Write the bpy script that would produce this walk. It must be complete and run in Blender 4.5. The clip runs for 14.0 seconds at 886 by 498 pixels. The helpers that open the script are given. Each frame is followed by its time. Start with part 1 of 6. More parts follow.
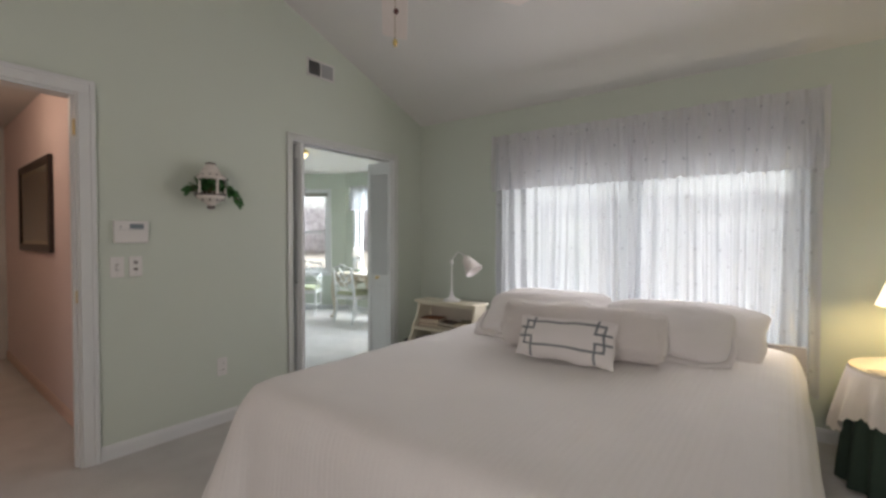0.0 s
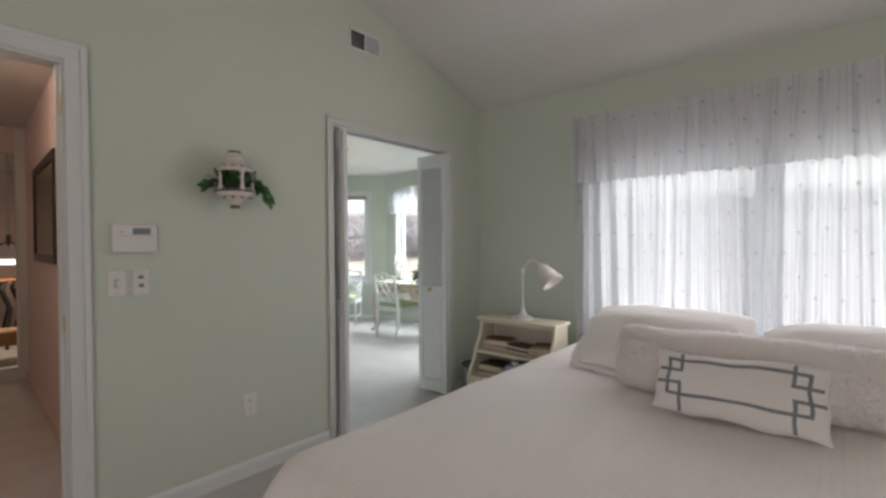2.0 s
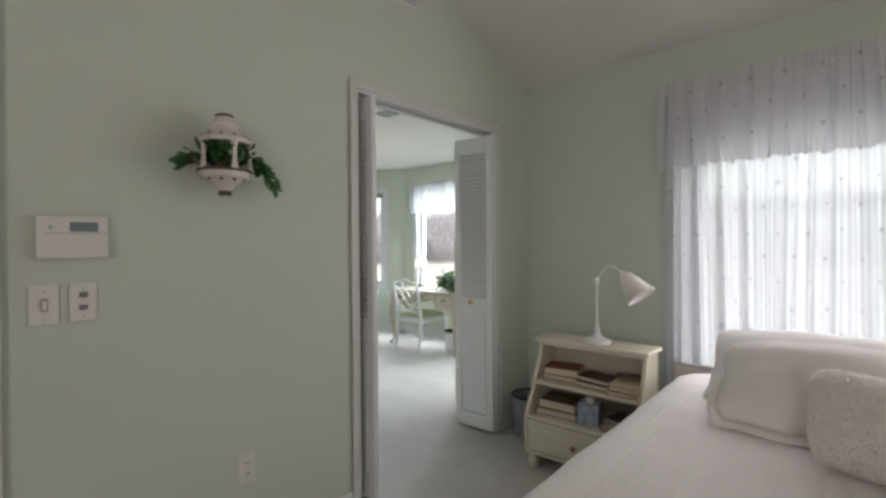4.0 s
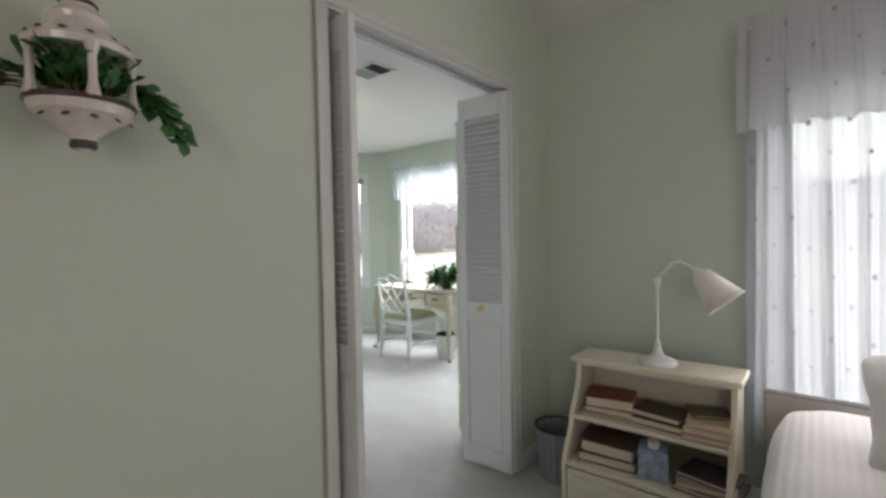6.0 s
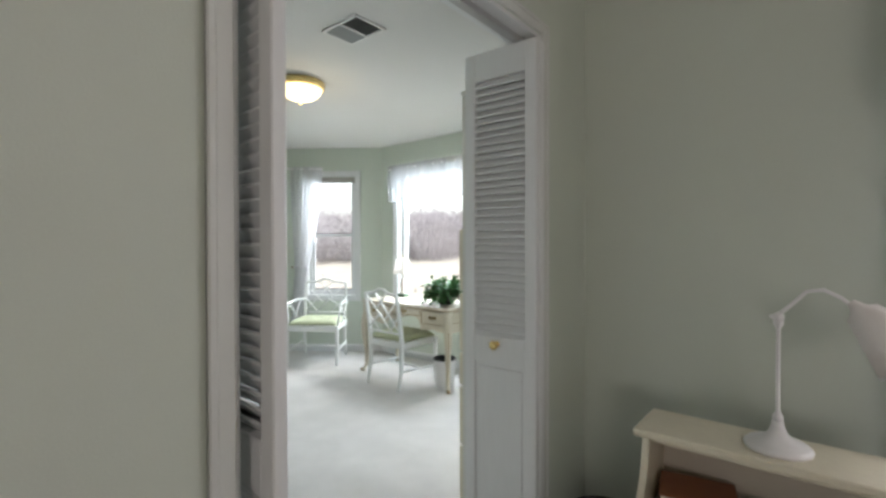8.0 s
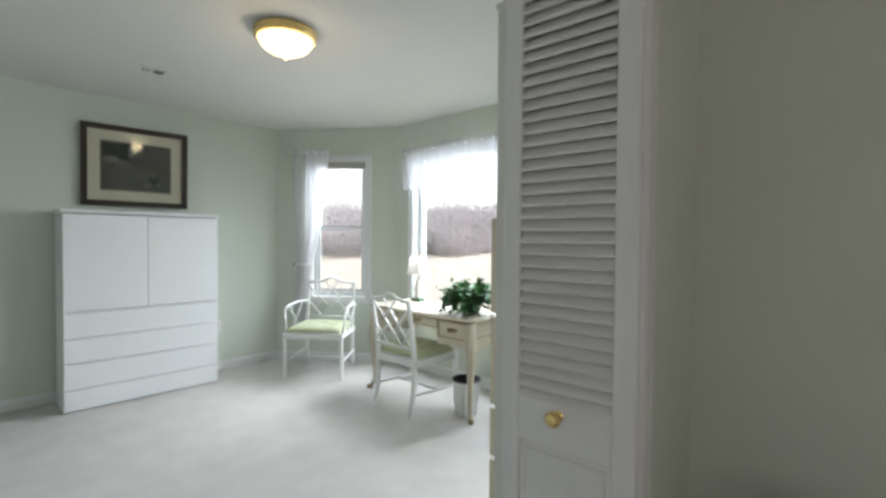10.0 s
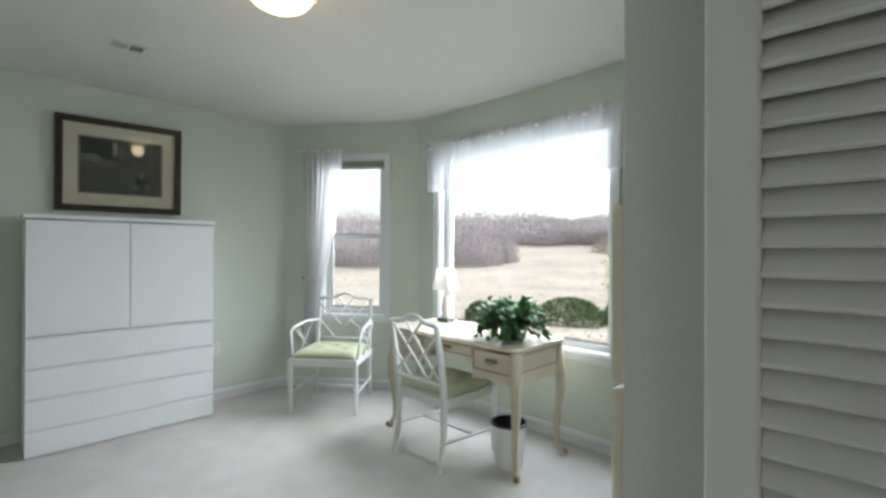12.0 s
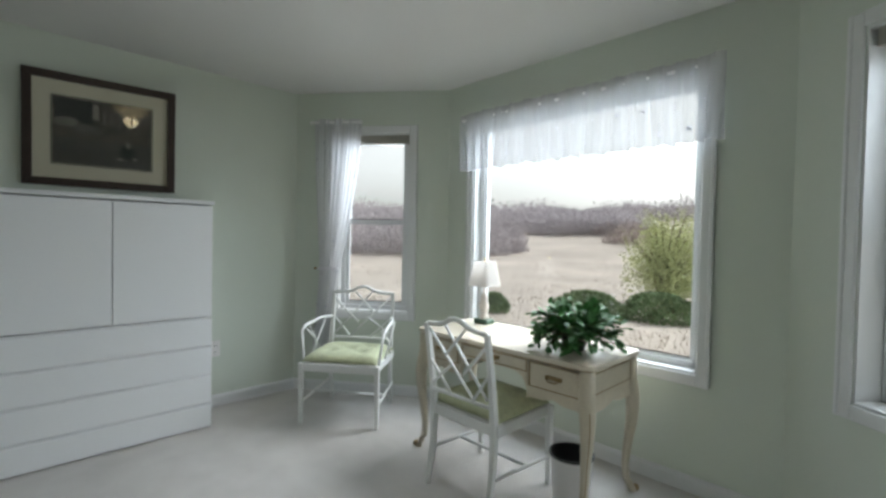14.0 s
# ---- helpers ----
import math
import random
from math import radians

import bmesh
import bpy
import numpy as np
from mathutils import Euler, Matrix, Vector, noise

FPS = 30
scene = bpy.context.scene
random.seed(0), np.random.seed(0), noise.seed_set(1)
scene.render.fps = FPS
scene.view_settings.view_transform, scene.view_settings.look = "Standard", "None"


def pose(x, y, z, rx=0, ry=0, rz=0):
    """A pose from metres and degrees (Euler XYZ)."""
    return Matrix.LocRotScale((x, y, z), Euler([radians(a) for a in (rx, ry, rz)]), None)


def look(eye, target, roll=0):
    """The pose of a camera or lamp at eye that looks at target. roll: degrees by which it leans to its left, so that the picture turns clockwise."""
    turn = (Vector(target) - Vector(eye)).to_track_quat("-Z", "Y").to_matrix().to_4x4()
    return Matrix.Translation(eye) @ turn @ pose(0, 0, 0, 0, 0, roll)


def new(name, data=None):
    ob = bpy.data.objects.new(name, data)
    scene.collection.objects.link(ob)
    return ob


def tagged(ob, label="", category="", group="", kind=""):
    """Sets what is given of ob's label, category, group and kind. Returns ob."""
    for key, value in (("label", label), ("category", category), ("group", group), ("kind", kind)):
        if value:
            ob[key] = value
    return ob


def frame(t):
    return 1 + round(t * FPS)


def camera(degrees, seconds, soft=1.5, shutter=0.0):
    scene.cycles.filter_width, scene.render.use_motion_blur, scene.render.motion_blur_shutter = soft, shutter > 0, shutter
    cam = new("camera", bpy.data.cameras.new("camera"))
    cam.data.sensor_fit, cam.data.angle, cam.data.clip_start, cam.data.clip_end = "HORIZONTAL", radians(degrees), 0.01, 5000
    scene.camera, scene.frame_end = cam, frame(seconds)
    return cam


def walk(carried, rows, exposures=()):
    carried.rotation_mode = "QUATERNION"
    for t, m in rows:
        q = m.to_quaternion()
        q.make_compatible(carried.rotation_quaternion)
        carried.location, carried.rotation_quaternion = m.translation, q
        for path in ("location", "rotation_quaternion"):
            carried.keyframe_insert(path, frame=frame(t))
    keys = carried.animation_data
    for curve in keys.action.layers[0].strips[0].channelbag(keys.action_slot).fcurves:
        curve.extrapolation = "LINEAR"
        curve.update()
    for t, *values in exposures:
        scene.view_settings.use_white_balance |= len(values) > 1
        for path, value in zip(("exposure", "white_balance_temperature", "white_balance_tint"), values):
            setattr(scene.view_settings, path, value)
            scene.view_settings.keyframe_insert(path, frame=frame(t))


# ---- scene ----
cam = camera(88.84, 14.0, soft=2.9)
EXPOSURES = [(0.0, 0.19), (4.0, 0.19), (6.5, 0.24), (8.0, 0.28), (10.5, 0.12), (11.0, 0.08), (12.0, -0.1), (13.0, -0.22), (14.0, -0.6)]
ROWS = [
    (0.0, 0.1248, -0.0428, 1.2966, 37.04, -1.37, -0.122),
    (0.5, -0.0237, 0.0582, 1.2959, 38.171, -1.07, -0.151),
    (1.0, -0.1771, 0.1559, 1.2936, 39.262, -0.775, 0.026),
    (1.5, -0.3366, 0.2537, 1.2932, 40.29, -0.709, 0.178),
    (2.0, -0.5048, 0.3457, 1.2946, 41.155, -0.706, 0.48),
    (2.5, -0.6753, 0.4346, 1.2932, 41.82, -0.556, 0.509),
    (3.0, -0.8448, 0.5248, 1.294, 42.202, -0.436, 0.529),
    (3.5, -1.0086, 0.6164, 1.2939, 42.299, -0.327, 0.477),
    (4.0, -1.1679, 0.7147, 1.293, 42.109, -0.362, 0.474),
    (4.8, -1.4080, 0.8900, 1.2930, 41.25, -0.75, 0.66),
    (5.6, -1.6420, 1.0720, 1.2935, 40.05, -1.32, 0.92),
    (6.5, -1.8462, 1.3037, 1.294, 39.314, -1.712, 1.149),
    (7.0, -1.9633, 1.4423, 1.2939, 39.264, -1.355, 0.931),
    (7.5, -2.074, 1.5813, 1.2893, 39.399, -0.978, 0.515),
    (8.0, -2.1854, 1.7211, 1.29, 39.671, -0.576, 0.102),
    (10.5, -2.7823, 2.4137, 1.2943, 43.296, -1.184, -0.185),
    (11.0, -2.9072, 2.5208, 1.2912, 43.873, -0.918, 0.138),
    (11.5, -3.0323, 2.6147, 1.2883, 44.456, -0.418, 0.12),
    (12.0, -3.1578, 2.692, 1.2844, 45.055, 0.11, -0.175),
    (12.5, -3.2856, 2.7539, 1.282, 45.49, 0.384, -0.652),
    (13.0, -3.4187, 2.8081, 1.2797, 45.663, 0.194, -0.955),
    (13.5, -3.5536, 2.8548, 1.2807, 45.673, -0.351, -1.254),
    (14.0, -3.6928, 2.9106, 1.2841, 45.674, -1.377, -1.107),
]
walk(cam, [(t, pose(x, y, z, 90 + pitch, roll, yaw)) for t, x, y, z, yaw, pitch, roll in ROWS], EXPOSURES)

# ---- world, sun and lamps ----
world = bpy.data.worlds.new("sky")
scene.world = world
world.use_nodes = True
wn, wl = world.node_tree.nodes, world.node_tree.links
sky = wn.new("ShaderNodeTexSky")
sky.sky_type = "NISHITA"
sky.sun_disc = False
sky.sun_elevation, sky.sun_rotation = radians(49), radians(17)
sky.dust_density, sky.air_density = 4.0, 1.0
grey = wn.new("ShaderNodeHueSaturation")
grey.inputs["Saturation"].default_value, grey.inputs["Value"].default_value = 0.15, 2.6
wl.new(sky.outputs[0], grey.inputs["Color"])
wl.new(grey.outputs[0], wn["Background"].inputs["Color"])
wn["Background"].inputs["Strength"].default_value = 0.15


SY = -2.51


def lamp(name, kind, m, energy, color, **settings):
    data = bpy.data.lights.new(name, kind)
    data.energy, data.color = energy, color
    for key, value in settings.items():
        if key == "angle":
            data.angle = value
        elif key == "size":
            data.size = value
        elif key == "size_y":
            data.shape, data.size_y = "RECTANGLE", value
        elif key == "radius":
            data.shadow_soft_size = value
    ob = new(name, data)
    ob.matrix_world = m
    return ob


lamp("sun", "SUN", look((3, 10, 12), (0, 0, 0)), 1.3, (1.0, 0.96, 0.92), angle=radians(35))
# fill lamp added behind the view, set in an unseen south window
lamp("south_fill_light", "AREA", look((0.3, SY + 0.02, 1.45), (-0.6, 2.0, 1.7)), 29, (1.0, 0.87, 0.84), size=1.6, size_y=1.2)
# stand-in sky lamps: one added indoors before the bedroom curtain, three outside the bay
lamp("window_fill_bedroom", "AREA", look((-0.85, 3.37, 1.4), (-0.8, 1.0, 1.25)), 12.5, (1.0, 0.93, 0.95), size=2.2, size_y=1.4)
lamp("sky_light_bay_front", "AREA", look((-5.2, 6.25, 1.9), (-5.2, 4.2, -0.2)), 135, (0.78, 0.89, 1.0), size=1.6, size_y=1.5)
lamp("sky_light_bay_west", "AREA", look((-7.185, 5.675, 1.8), (-6.0, 4.13, 0.2)), 40, (0.78, 0.89, 1.0), size=0.65, size_y=1.2)
lamp("sky_light_bay_east", "AREA", look((-3.125, 5.69, 1.8), (-4.3, 4.15, 0.2)), 34, (0.78, 0.89, 1.0), size=0.65, size_y=1.2)
lamp("bay_bulb", "POINT", pose(-5.04, 3.57, 2.28), 1.9, (1.0, 0.8, 0.5), radius=0.06)
lamp("hall_bulb", "POINT", pose(-4.2, 0.1, 2.3), 8.5, (1.0, 0.73, 0.54), radius=0.1)
lamp("bedside_bulb", "POINT", pose(0.70, 3.28, 1.0), 5, (1.0, 0.78, 0.35), radius=0.05)
lamp("pendant_bulb", "POINT", pose(-8.0, 1.0, 1.12), 14, (1.0, 0.75, 0.5), radius=0.05)


# ---- materials ----
def material(name, color, rough=0.6, metal=0.0, vary=0.06, scale=6.0, fine=180.0, bump=0.15, grain=None, sheen=0.0, spec=0.5):
    m = bpy.data.materials.new(name)
    m.use_nodes = True
    n, l = m.node_tree.nodes, m.node_tree.links
    b = n["Principled BSDF"]
    b.inputs["Roughness"].default_value, b.inputs["Metallic"].default_value = rough, metal
    b.inputs["Specular IOR Level"].default_value = spec
    b.inputs["Sheen Weight"].default_value = sheen
    co = n.new("ShaderNodeTexCoord")
    mp = n.new("ShaderNodeMapping")
    if grain:
        mp.inputs["Scale"].default_value = grain
    l.new(co.outputs["Object"], mp.inputs["Vector"])
    big, small = n.new("ShaderNodeTexNoise"), n.new("ShaderNodeTexNoise")
    big.inputs["Scale"].default_value, small.inputs["Scale"].default_value = scale, fine
    big.inputs["Detail"].default_value, small.inputs["Detail"].default_value = 4.0, 3.0
    for t in (big, small):
        l.new(mp.outputs[0], t.inputs["Vector"])
    add = n.new("ShaderNodeMath")
    add.operation = "MULTIPLY_ADD"
    add.inputs[1].default_value = 0.5
    l.new(small.outputs["Fac"], add.inputs[0])
    half = n.new("ShaderNodeMath")
    half.operation = "MULTIPLY"
    half.inputs[1].default_value = 0.5
    l.new(big.outputs["Fac"], half.inputs[0])
    l.new(half.outputs[0], add.inputs[2])
    ramp = n.new("ShaderNodeValToRGB")
    ramp.color_ramp.elements[0].position, ramp.color_ramp.elements[1].position = 0.3, 0.7
    ramp.color_ramp.elements[0].color = (*[max(0.0, c * (1 - vary)) for c in color], 1)
    ramp.color_ramp.elements[1].color = (*[min(1.0, c * (1 + vary)) for c in color], 1)
    l.new(add.outputs[0], ramp.inputs["Fac"])
    l.new(ramp.outputs[0], b.inputs["Base Color"])
    if bump:
        bp = n.new("ShaderNodeBump")
        bp.inputs["Strength"].default_value, bp.inputs["Distance"].default_value = bump, 0.004
        l.new(small.outputs["Fac"], bp.inputs["Height"])
        l.new(bp.outputs[0], b.inputs["Normal"])
    return m


def cloth_sheer(name, color, clear, glow=0.6):
    m = bpy.data.materials.new(name)
    m.use_nodes = True
    n, l = m.node_tree.nodes, m.node_tree.links
    out = n["Material Output"]
    n.remove(n["Principled BSDF"])
    d, t, c = n.new("ShaderNodeBsdfDiffuse"), n.new("ShaderNodeBsdfTranslucent"), n.new("ShaderNodeBsdfTransparent")
    noise_tex = n.new("ShaderNodeTexNoise")
    noise_tex.inputs["Scale"].default_value = 260
    ramp = n.new("ShaderNodeValToRGB")
    ramp.color_ramp.elements[0].color = (*[c0 * 0.92 for c0 in color], 1)
    ramp.color_ramp.elements[1].color = (*color, 1)
    l.new(noise_tex.outputs["Fac"], ramp.inputs["Fac"])
    for s in (d, t):
        l.new(ramp.outputs[0], s.inputs["Color"])
    m1, m2 = n.new("ShaderNodeMixShader"), n.new("ShaderNodeMixShader")
    m1.inputs[0].default_value, m2.inputs[0].default_value = glow, clear
    l.new(d.outputs[0], m1.inputs[1])
    l.new(t.outputs[0], m1.inputs[2])
    l.new(m1.outputs[0], m2.inputs[1])
    l.new(c.outputs[0], m2.inputs[2])
    l.new(m2.outputs[0], out.inputs["Surface"])
    return m


def glass_pane(name):
    m = bpy.data.materials.new(name)
    m.use_nodes = True
    n, l = m.node_tree.nodes, m.node_tree.links
    n.remove(n["Principled BSDF"])
    c, g, f, mx = n.new("ShaderNodeBsdfTransparent"), n.new("ShaderNodeBsdfGlossy"), n.new("ShaderNodeLayerWeight"), n.new("ShaderNodeMixShader")
    power, gloss = n.new("ShaderNodeMath"), n.new("ShaderNodeMath")
    power.operation, gloss.operation = "POWER", "MULTIPLY_ADD"
    power.inputs[1].default_value, gloss.inputs[1].default_value, gloss.inputs[2].default_value = 4.0, 0.5, 0.03
    c.inputs["Color"].default_value = (0.96, 0.98, 0.97, 1)
    g.inputs["Roughness"].default_value = 0.02
    l.new(f.outputs["Facing"], power.inputs[0])
    l.new(power.outputs[0], gloss.inputs[0])
    l.new(gloss.outputs[0], mx.inputs[0])
    l.new(c.outputs[0], mx.inputs[1])
    l.new(g.outputs[0], mx.inputs[2])
    l.new(mx.outputs[0], n["Material Output"].inputs["Surface"])
    return m


def glowing(name, color, strength):
    m = bpy.data.materials.new(name)
    m.use_nodes = True
    b = m.node_tree.nodes["Principled BSDF"]
    b.inputs["Base Color"].default_value = (*color, 1)
    b.inputs["Emission Color"].default_value = (*color, 1)
    b.inputs["Emission Strength"].default_value = strength
    b.inputs["Roughness"].default_value = 0.35
    return m


WALL = material("green_wall_paint", (0.59, 0.636, 0.56), 0.75, vary=0.025, scale=1.2, fine=220, bump=0.12)
CEIL = material("ceiling_paint", (0.68, 0.67, 0.65), 0.9, vary=0.03, scale=2.0, fine=140, bump=0.25)
PEACH = material("peach_wall_paint", (0.70, 0.585, 0.565), 0.75, vary=0.03, scale=1.5, fine=220, bump=0.1)
CARPET = material("carpet", (0.56, 0.54, 0.52), 0.97, vary=0.14, scale=5.0, fine=420, bump=0.9, sheen=0.2)
TRIM = material("white_trim_paint", (0.70, 0.71, 0.71), 0.4, vary=0.02, scale=5, fine=90, bump=0.04)
DOORW = material("white_door_paint", (0.74, 0.75, 0.75), 0.45, vary=0.03, scale=7, fine=60, bump=0.06, grain=(1, 1, 0.15))
CASING = material("off_white_casing_paint", (0.635, 0.65, 0.62), 0.5, vary=0.02, scale=5, fine=90, bump=0.04)
VINYL = material("white_window_vinyl", (0.72, 0.73, 0.74), 0.35, vary=0.02, bump=0.02)
GLASS = glass_pane("window_glass")
SHEER = cloth_sheer("sheer_curtain_cloth", (0.68, 0.69, 0.73), 0.11)
SHEER_B = cloth_sheer("sheer_valance_cloth", (0.87, 0.86, 0.89), 0.18)
DOTS = cloth_sheer("grey_embroidery", (0.50, 0.50, 0.54), 0.0)
LINEN = material("white_quilt_cotton", (0.84, 0.81, 0.80), 0.9, vary=0.04, scale=3, fine=240, bump=0.35, sheen=0.2)
SHAM = material("white_sham_cotton", (0.82, 0.79, 0.78), 0.9, vary=0.04, scale=5, fine=260, bump=0.3, sheen=0.2)
FUR = material("white_fur", (0.84, 0.81, 0.79), 0.9, vary=0.02, scale=9, fine=160, bump=0.15, sheen=0.4)
PILE = cloth_sheer("white_fur_pile", (0.90, 0.87, 0.85), 0.0)
BAND = material("grey_ribbon", (0.22, 0.24, 0.26), 0.8, vary=0.08)
HEADB = material("taupe_headboard_cloth", (0.56, 0.52, 0.50), 0.9, vary=0.05, bump=0.3)
CREAM = material("cream_furniture_paint", (0.74, 0.69, 0.55), 0.45, vary=0.05, scale=6, fine=60, bump=0.06)
ANTIQUE = material("antique_cream_paint", (0.57, 0.515, 0.405), 0.4, vary=0.1, scale=7, fine=50, bump=0.08)
GILT = material("brown_gilt_line", (0.28, 0.19, 0.09), 0.45, vary=0.15)
LACQUER = material("white_lacquer", (0.80, 0.81, 0.82), 0.3, vary=0.015, scale=2, fine=60, bump=0.02)
CHAIRW = material("white_chair_paint", (0.80, 0.81, 0.80), 0.35, vary=0.03, scale=12, fine=80, bump=0.05)
CUSHION = material("green_cushion_cloth", (0.50, 0.53, 0.35), 0.9, vary=0.18, scale=30, fine=300, bump=0.4)
BRASS = material("brass", (0.80, 0.60, 0.26), 0.25, metal=1.0, vary=0.05, bump=0.03)
OLDBRASS = material("old_brass", (0.30, 0.22, 0.11), 0.4, metal=0.9, vary=0.15, bump=0.05)
DARKWOOD = material("dark_frame_wood", (0.030, 0.017, 0.012), 0.45, vary=0.3, scale=8, fine=60, bump=0.08, grain=(1, 6, 1))
MAT = material("cream_picture_mat", (0.62, 0.55, 0.44), 0.9, vary=0.03, bump=0.05)
METALW = material("white_enamel", (0.80, 0.79, 0.79), 0.35, vary=0.02, bump=0.02)
SHADEW = material("white_lampshade", (0.82, 0.78, 0.76), 0.8, vary=0.03, fine=300, bump=0.15)
PLASTIC = material("white_plastic", (0.74, 0.72, 0.70), 0.4, vary=0.02, bump=0.02)
DARK = material("dark_gap", (0.02, 0.02, 0.02), 0.8, vary=0.2)
GREYM = material("grey_metal", (0.45, 0.45, 0.45), 0.4, metal=0.5, vary=0.05)
LEAF = material("green_leaf", (0.05, 0.16, 0.045), 0.55, vary=0.45, scale=25, fine=120, bump=0.1)
STEM = material("brown_stem", (0.12, 0.09, 0.04), 0.8, vary=0.2)
CERAMIC = material("white_glazed_ceramic", (0.72, 0.66, 0.62), 0.2, vary=0.06, scale=20, bump=0.03)
PAINTED = material("dark_glaze_brush", (0.07, 0.05, 0.05), 0.3, vary=0.2)


# ---- mesh helpers ----
def part(name, bm, mat, parent=None, label="", smooth=False):
    """Links a bmesh as one mesh object under a thing or part."""
    me = bpy.data.meshes.new(name)
    bmesh.ops.recalc_face_normals(bm, faces=bm.faces)
    bm.to_mesh(me)
    bm.free()
    me.materials.append(mat)
    if smooth:
        for p in me.polygons:
            p.use_smooth = True
    ob = new(name, me)
    if parent:
        ob.parent = parent
    if label:
        ob["label"] = label
    return ob


def raw(name, verts, faces, mat, parent=None, smooth=False):
    me = bpy.data.meshes.new(name)
    me.from_pydata([tuple(v) for v in verts], [], [tuple(f) for f in faces])
    me.materials.append(mat)
    if smooth:
        for p in me.polygons:
            p.use_smooth = True
    ob = new(name, me)
    if parent:
        ob.parent = parent
    return ob


def same(name, ob, parent, m):
    """A piece that shares ob's mesh."""
    o = new(name, ob.data)
    o.parent = parent
    o.matrix_local = m
    return o


def thing(name, m, label, category, group="", kind=""):
    e = new(name)
    e.empty_display_size = 0.1
    e.matrix_world = m
    return tagged(e, label, category, group, kind)


def structure(ob, label=""):
    return tagged(ob, label, "", "", "structure")


def box(bm, a, b, bevel=0.0, seg=1, m=None):
    """A box between two corners."""
    x0, y0, z0 = (min(p, q) for p, q in zip(a, b))
    x1, y1, z1 = (max(p, q) for p, q in zip(a, b))
    co = [(x, y, z) for x in (x0, x1) for y in (y0, y1) for z in (z0, z1)]
    vs = [bm.verts.new(m @ Vector(c) if m else c) for c in co]
    fs = [bm.faces.new([vs[i] for i in f]) for f in ((0, 1, 3, 2), (4, 6, 7, 5), (0, 4, 5, 1), (2, 3, 7, 6), (0, 2, 6, 4), (1, 5, 7, 3))]
    if bevel:
        es = list({e for f in fs for e in f.edges})
        bmesh.ops.bevel(bm, geom=es, offset=bevel, segments=seg, profile=0.5, affect="EDGES")
    return bm


def boxed(a, b, bevel=0.0, seg=1, m=None):
    return box(bmesh.new(), a, b, bevel, seg, m)


def lathe(bm, profile, seg=24, m=None, squash=(1, 1), caps=True):
    """A turned shape from (radius, height) pairs."""
    rings = []
    for r, z in profile:
        ring = []
        for i in range(seg):
            a = 2 * math.pi * i / seg
            c = Vector((r * math.cos(a) * squash[0], r * math.sin(a) * squash[1], z))
            ring.append(bm.verts.new(m @ c if m else c))
        rings.append(ring)
    for p, q in zip(rings, rings[1:]):
        for i in range(seg):
            bm.faces.new((p[i], p[(i + 1) % seg], q[(i + 1) % seg], q[i]))
    for ring in (rings[0], rings[-1]) if caps else ():
        bm.faces.new(ring)
    return bm


def tube(bm, pts, r, seg=8, turn=0.0):
    """A round bar along points; r is a number or one radius a point."""
    pts = [Vector(p) for p in pts]
    rs = r if isinstance(r, (list, tuple)) else [r] * len(pts)
    rings = []
    for i, p in enumerate(pts):
        d = (pts[min(i + 1, len(pts) - 1)] - pts[max(i - 1, 0)]).normalized()
        u = d.cross(Vector((0, 0, 1)) if abs(d.z) < 0.9 else Vector((1, 0, 0))).normalized()
        v = d.cross(u)
        rings.append([bm.verts.new(p + rs[i] * (math.cos(2 * math.pi * k / seg + turn) * u + math.sin(2 * math.pi * k / seg + turn) * v)) for k in range(seg)])
    for p, q in zip(rings, rings[1:]):
        for k in range(seg):
            bm.faces.new((p[k], p[(k + 1) % seg], q[(k + 1) % seg], q[k]))
    bm.faces.new(rings[0])
    bm.faces.new(rings[-1])
    return bm


def prism(bm, outline, axis, lo, hi):
    """An outline in the plane across an axis, drawn out from lo to hi."""
    def at(p, h):
        return {"x": (h, p[0], p[1]), "y": (p[0], h, p[1]), "z": (p[0], p[1], h)}[axis]
    a, b = ([bm.verts.new(at(p, h)) for p in outline] for h in (lo, hi))
    n = len(outline)
    bm.faces.new(a)
    bm.faces.new(b)
    for i in range(n):
        bm.faces.new((a[i], a[(i + 1) % n], b[(i + 1) % n], b[i]))
    return bm


def wall_pieces(bm, length, lo, hi, depth, holes, m):
    """A wall along local x, with its room face at y=0 and its thickness towards +y, cut by (x0, x1, z0, z1) holes."""
    xs = sorted({0, length, *[h[0] for h in holes], *[h[1] for h in holes]})
    for x0, x1 in zip(xs, xs[1:]):
        cuts = sorted((h[2], h[3]) for h in holes if h[0] <= x0 + 1e-6 and h[1] >= x1 - 1e-6)
        z = lo
        for c0, c1 in cuts:
            if c0 > z:
                box(bm, (x0, 0, z), (x1, depth, c0), m=m)
            z = c1
        if z < hi:
            box(bm, (x0, 0, z), (x1, depth, hi), m=m)
    return bm


# ---- the large structure ----
WX, NY = -3.0, 3.71          # bedroom faces of the west and north walls
RIDGE_Y, EAVE, SLOPE = 0.6, 2.49, 0.385
EX = 2.3                      # east wall; the south wall stands at SY
BAYX = -7.26                  # west wall of the bay room
BAYZ = 2.455
A1, B1, C1, D1 = (BAYX, 4.67), (-6.24, 5.45), (-4.05, 5.45), (-3.12, 4.74)
HALL = (-0.07, 0.748, 2.095)  # hall opening: y0, y1, head
BIF = (2.105, 3.285, 2.083)    # bifold opening


def roof(y):
    return EAVE + SLOPE * (NY - abs(y - RIDGE_Y) - RIDGE_Y)


floor = structure(part("floor", boxed((-10.5, -2.7, -0.12), (2.5, 5.9, 0.0)), CARPET), "pale beige wall-to-wall carpet")
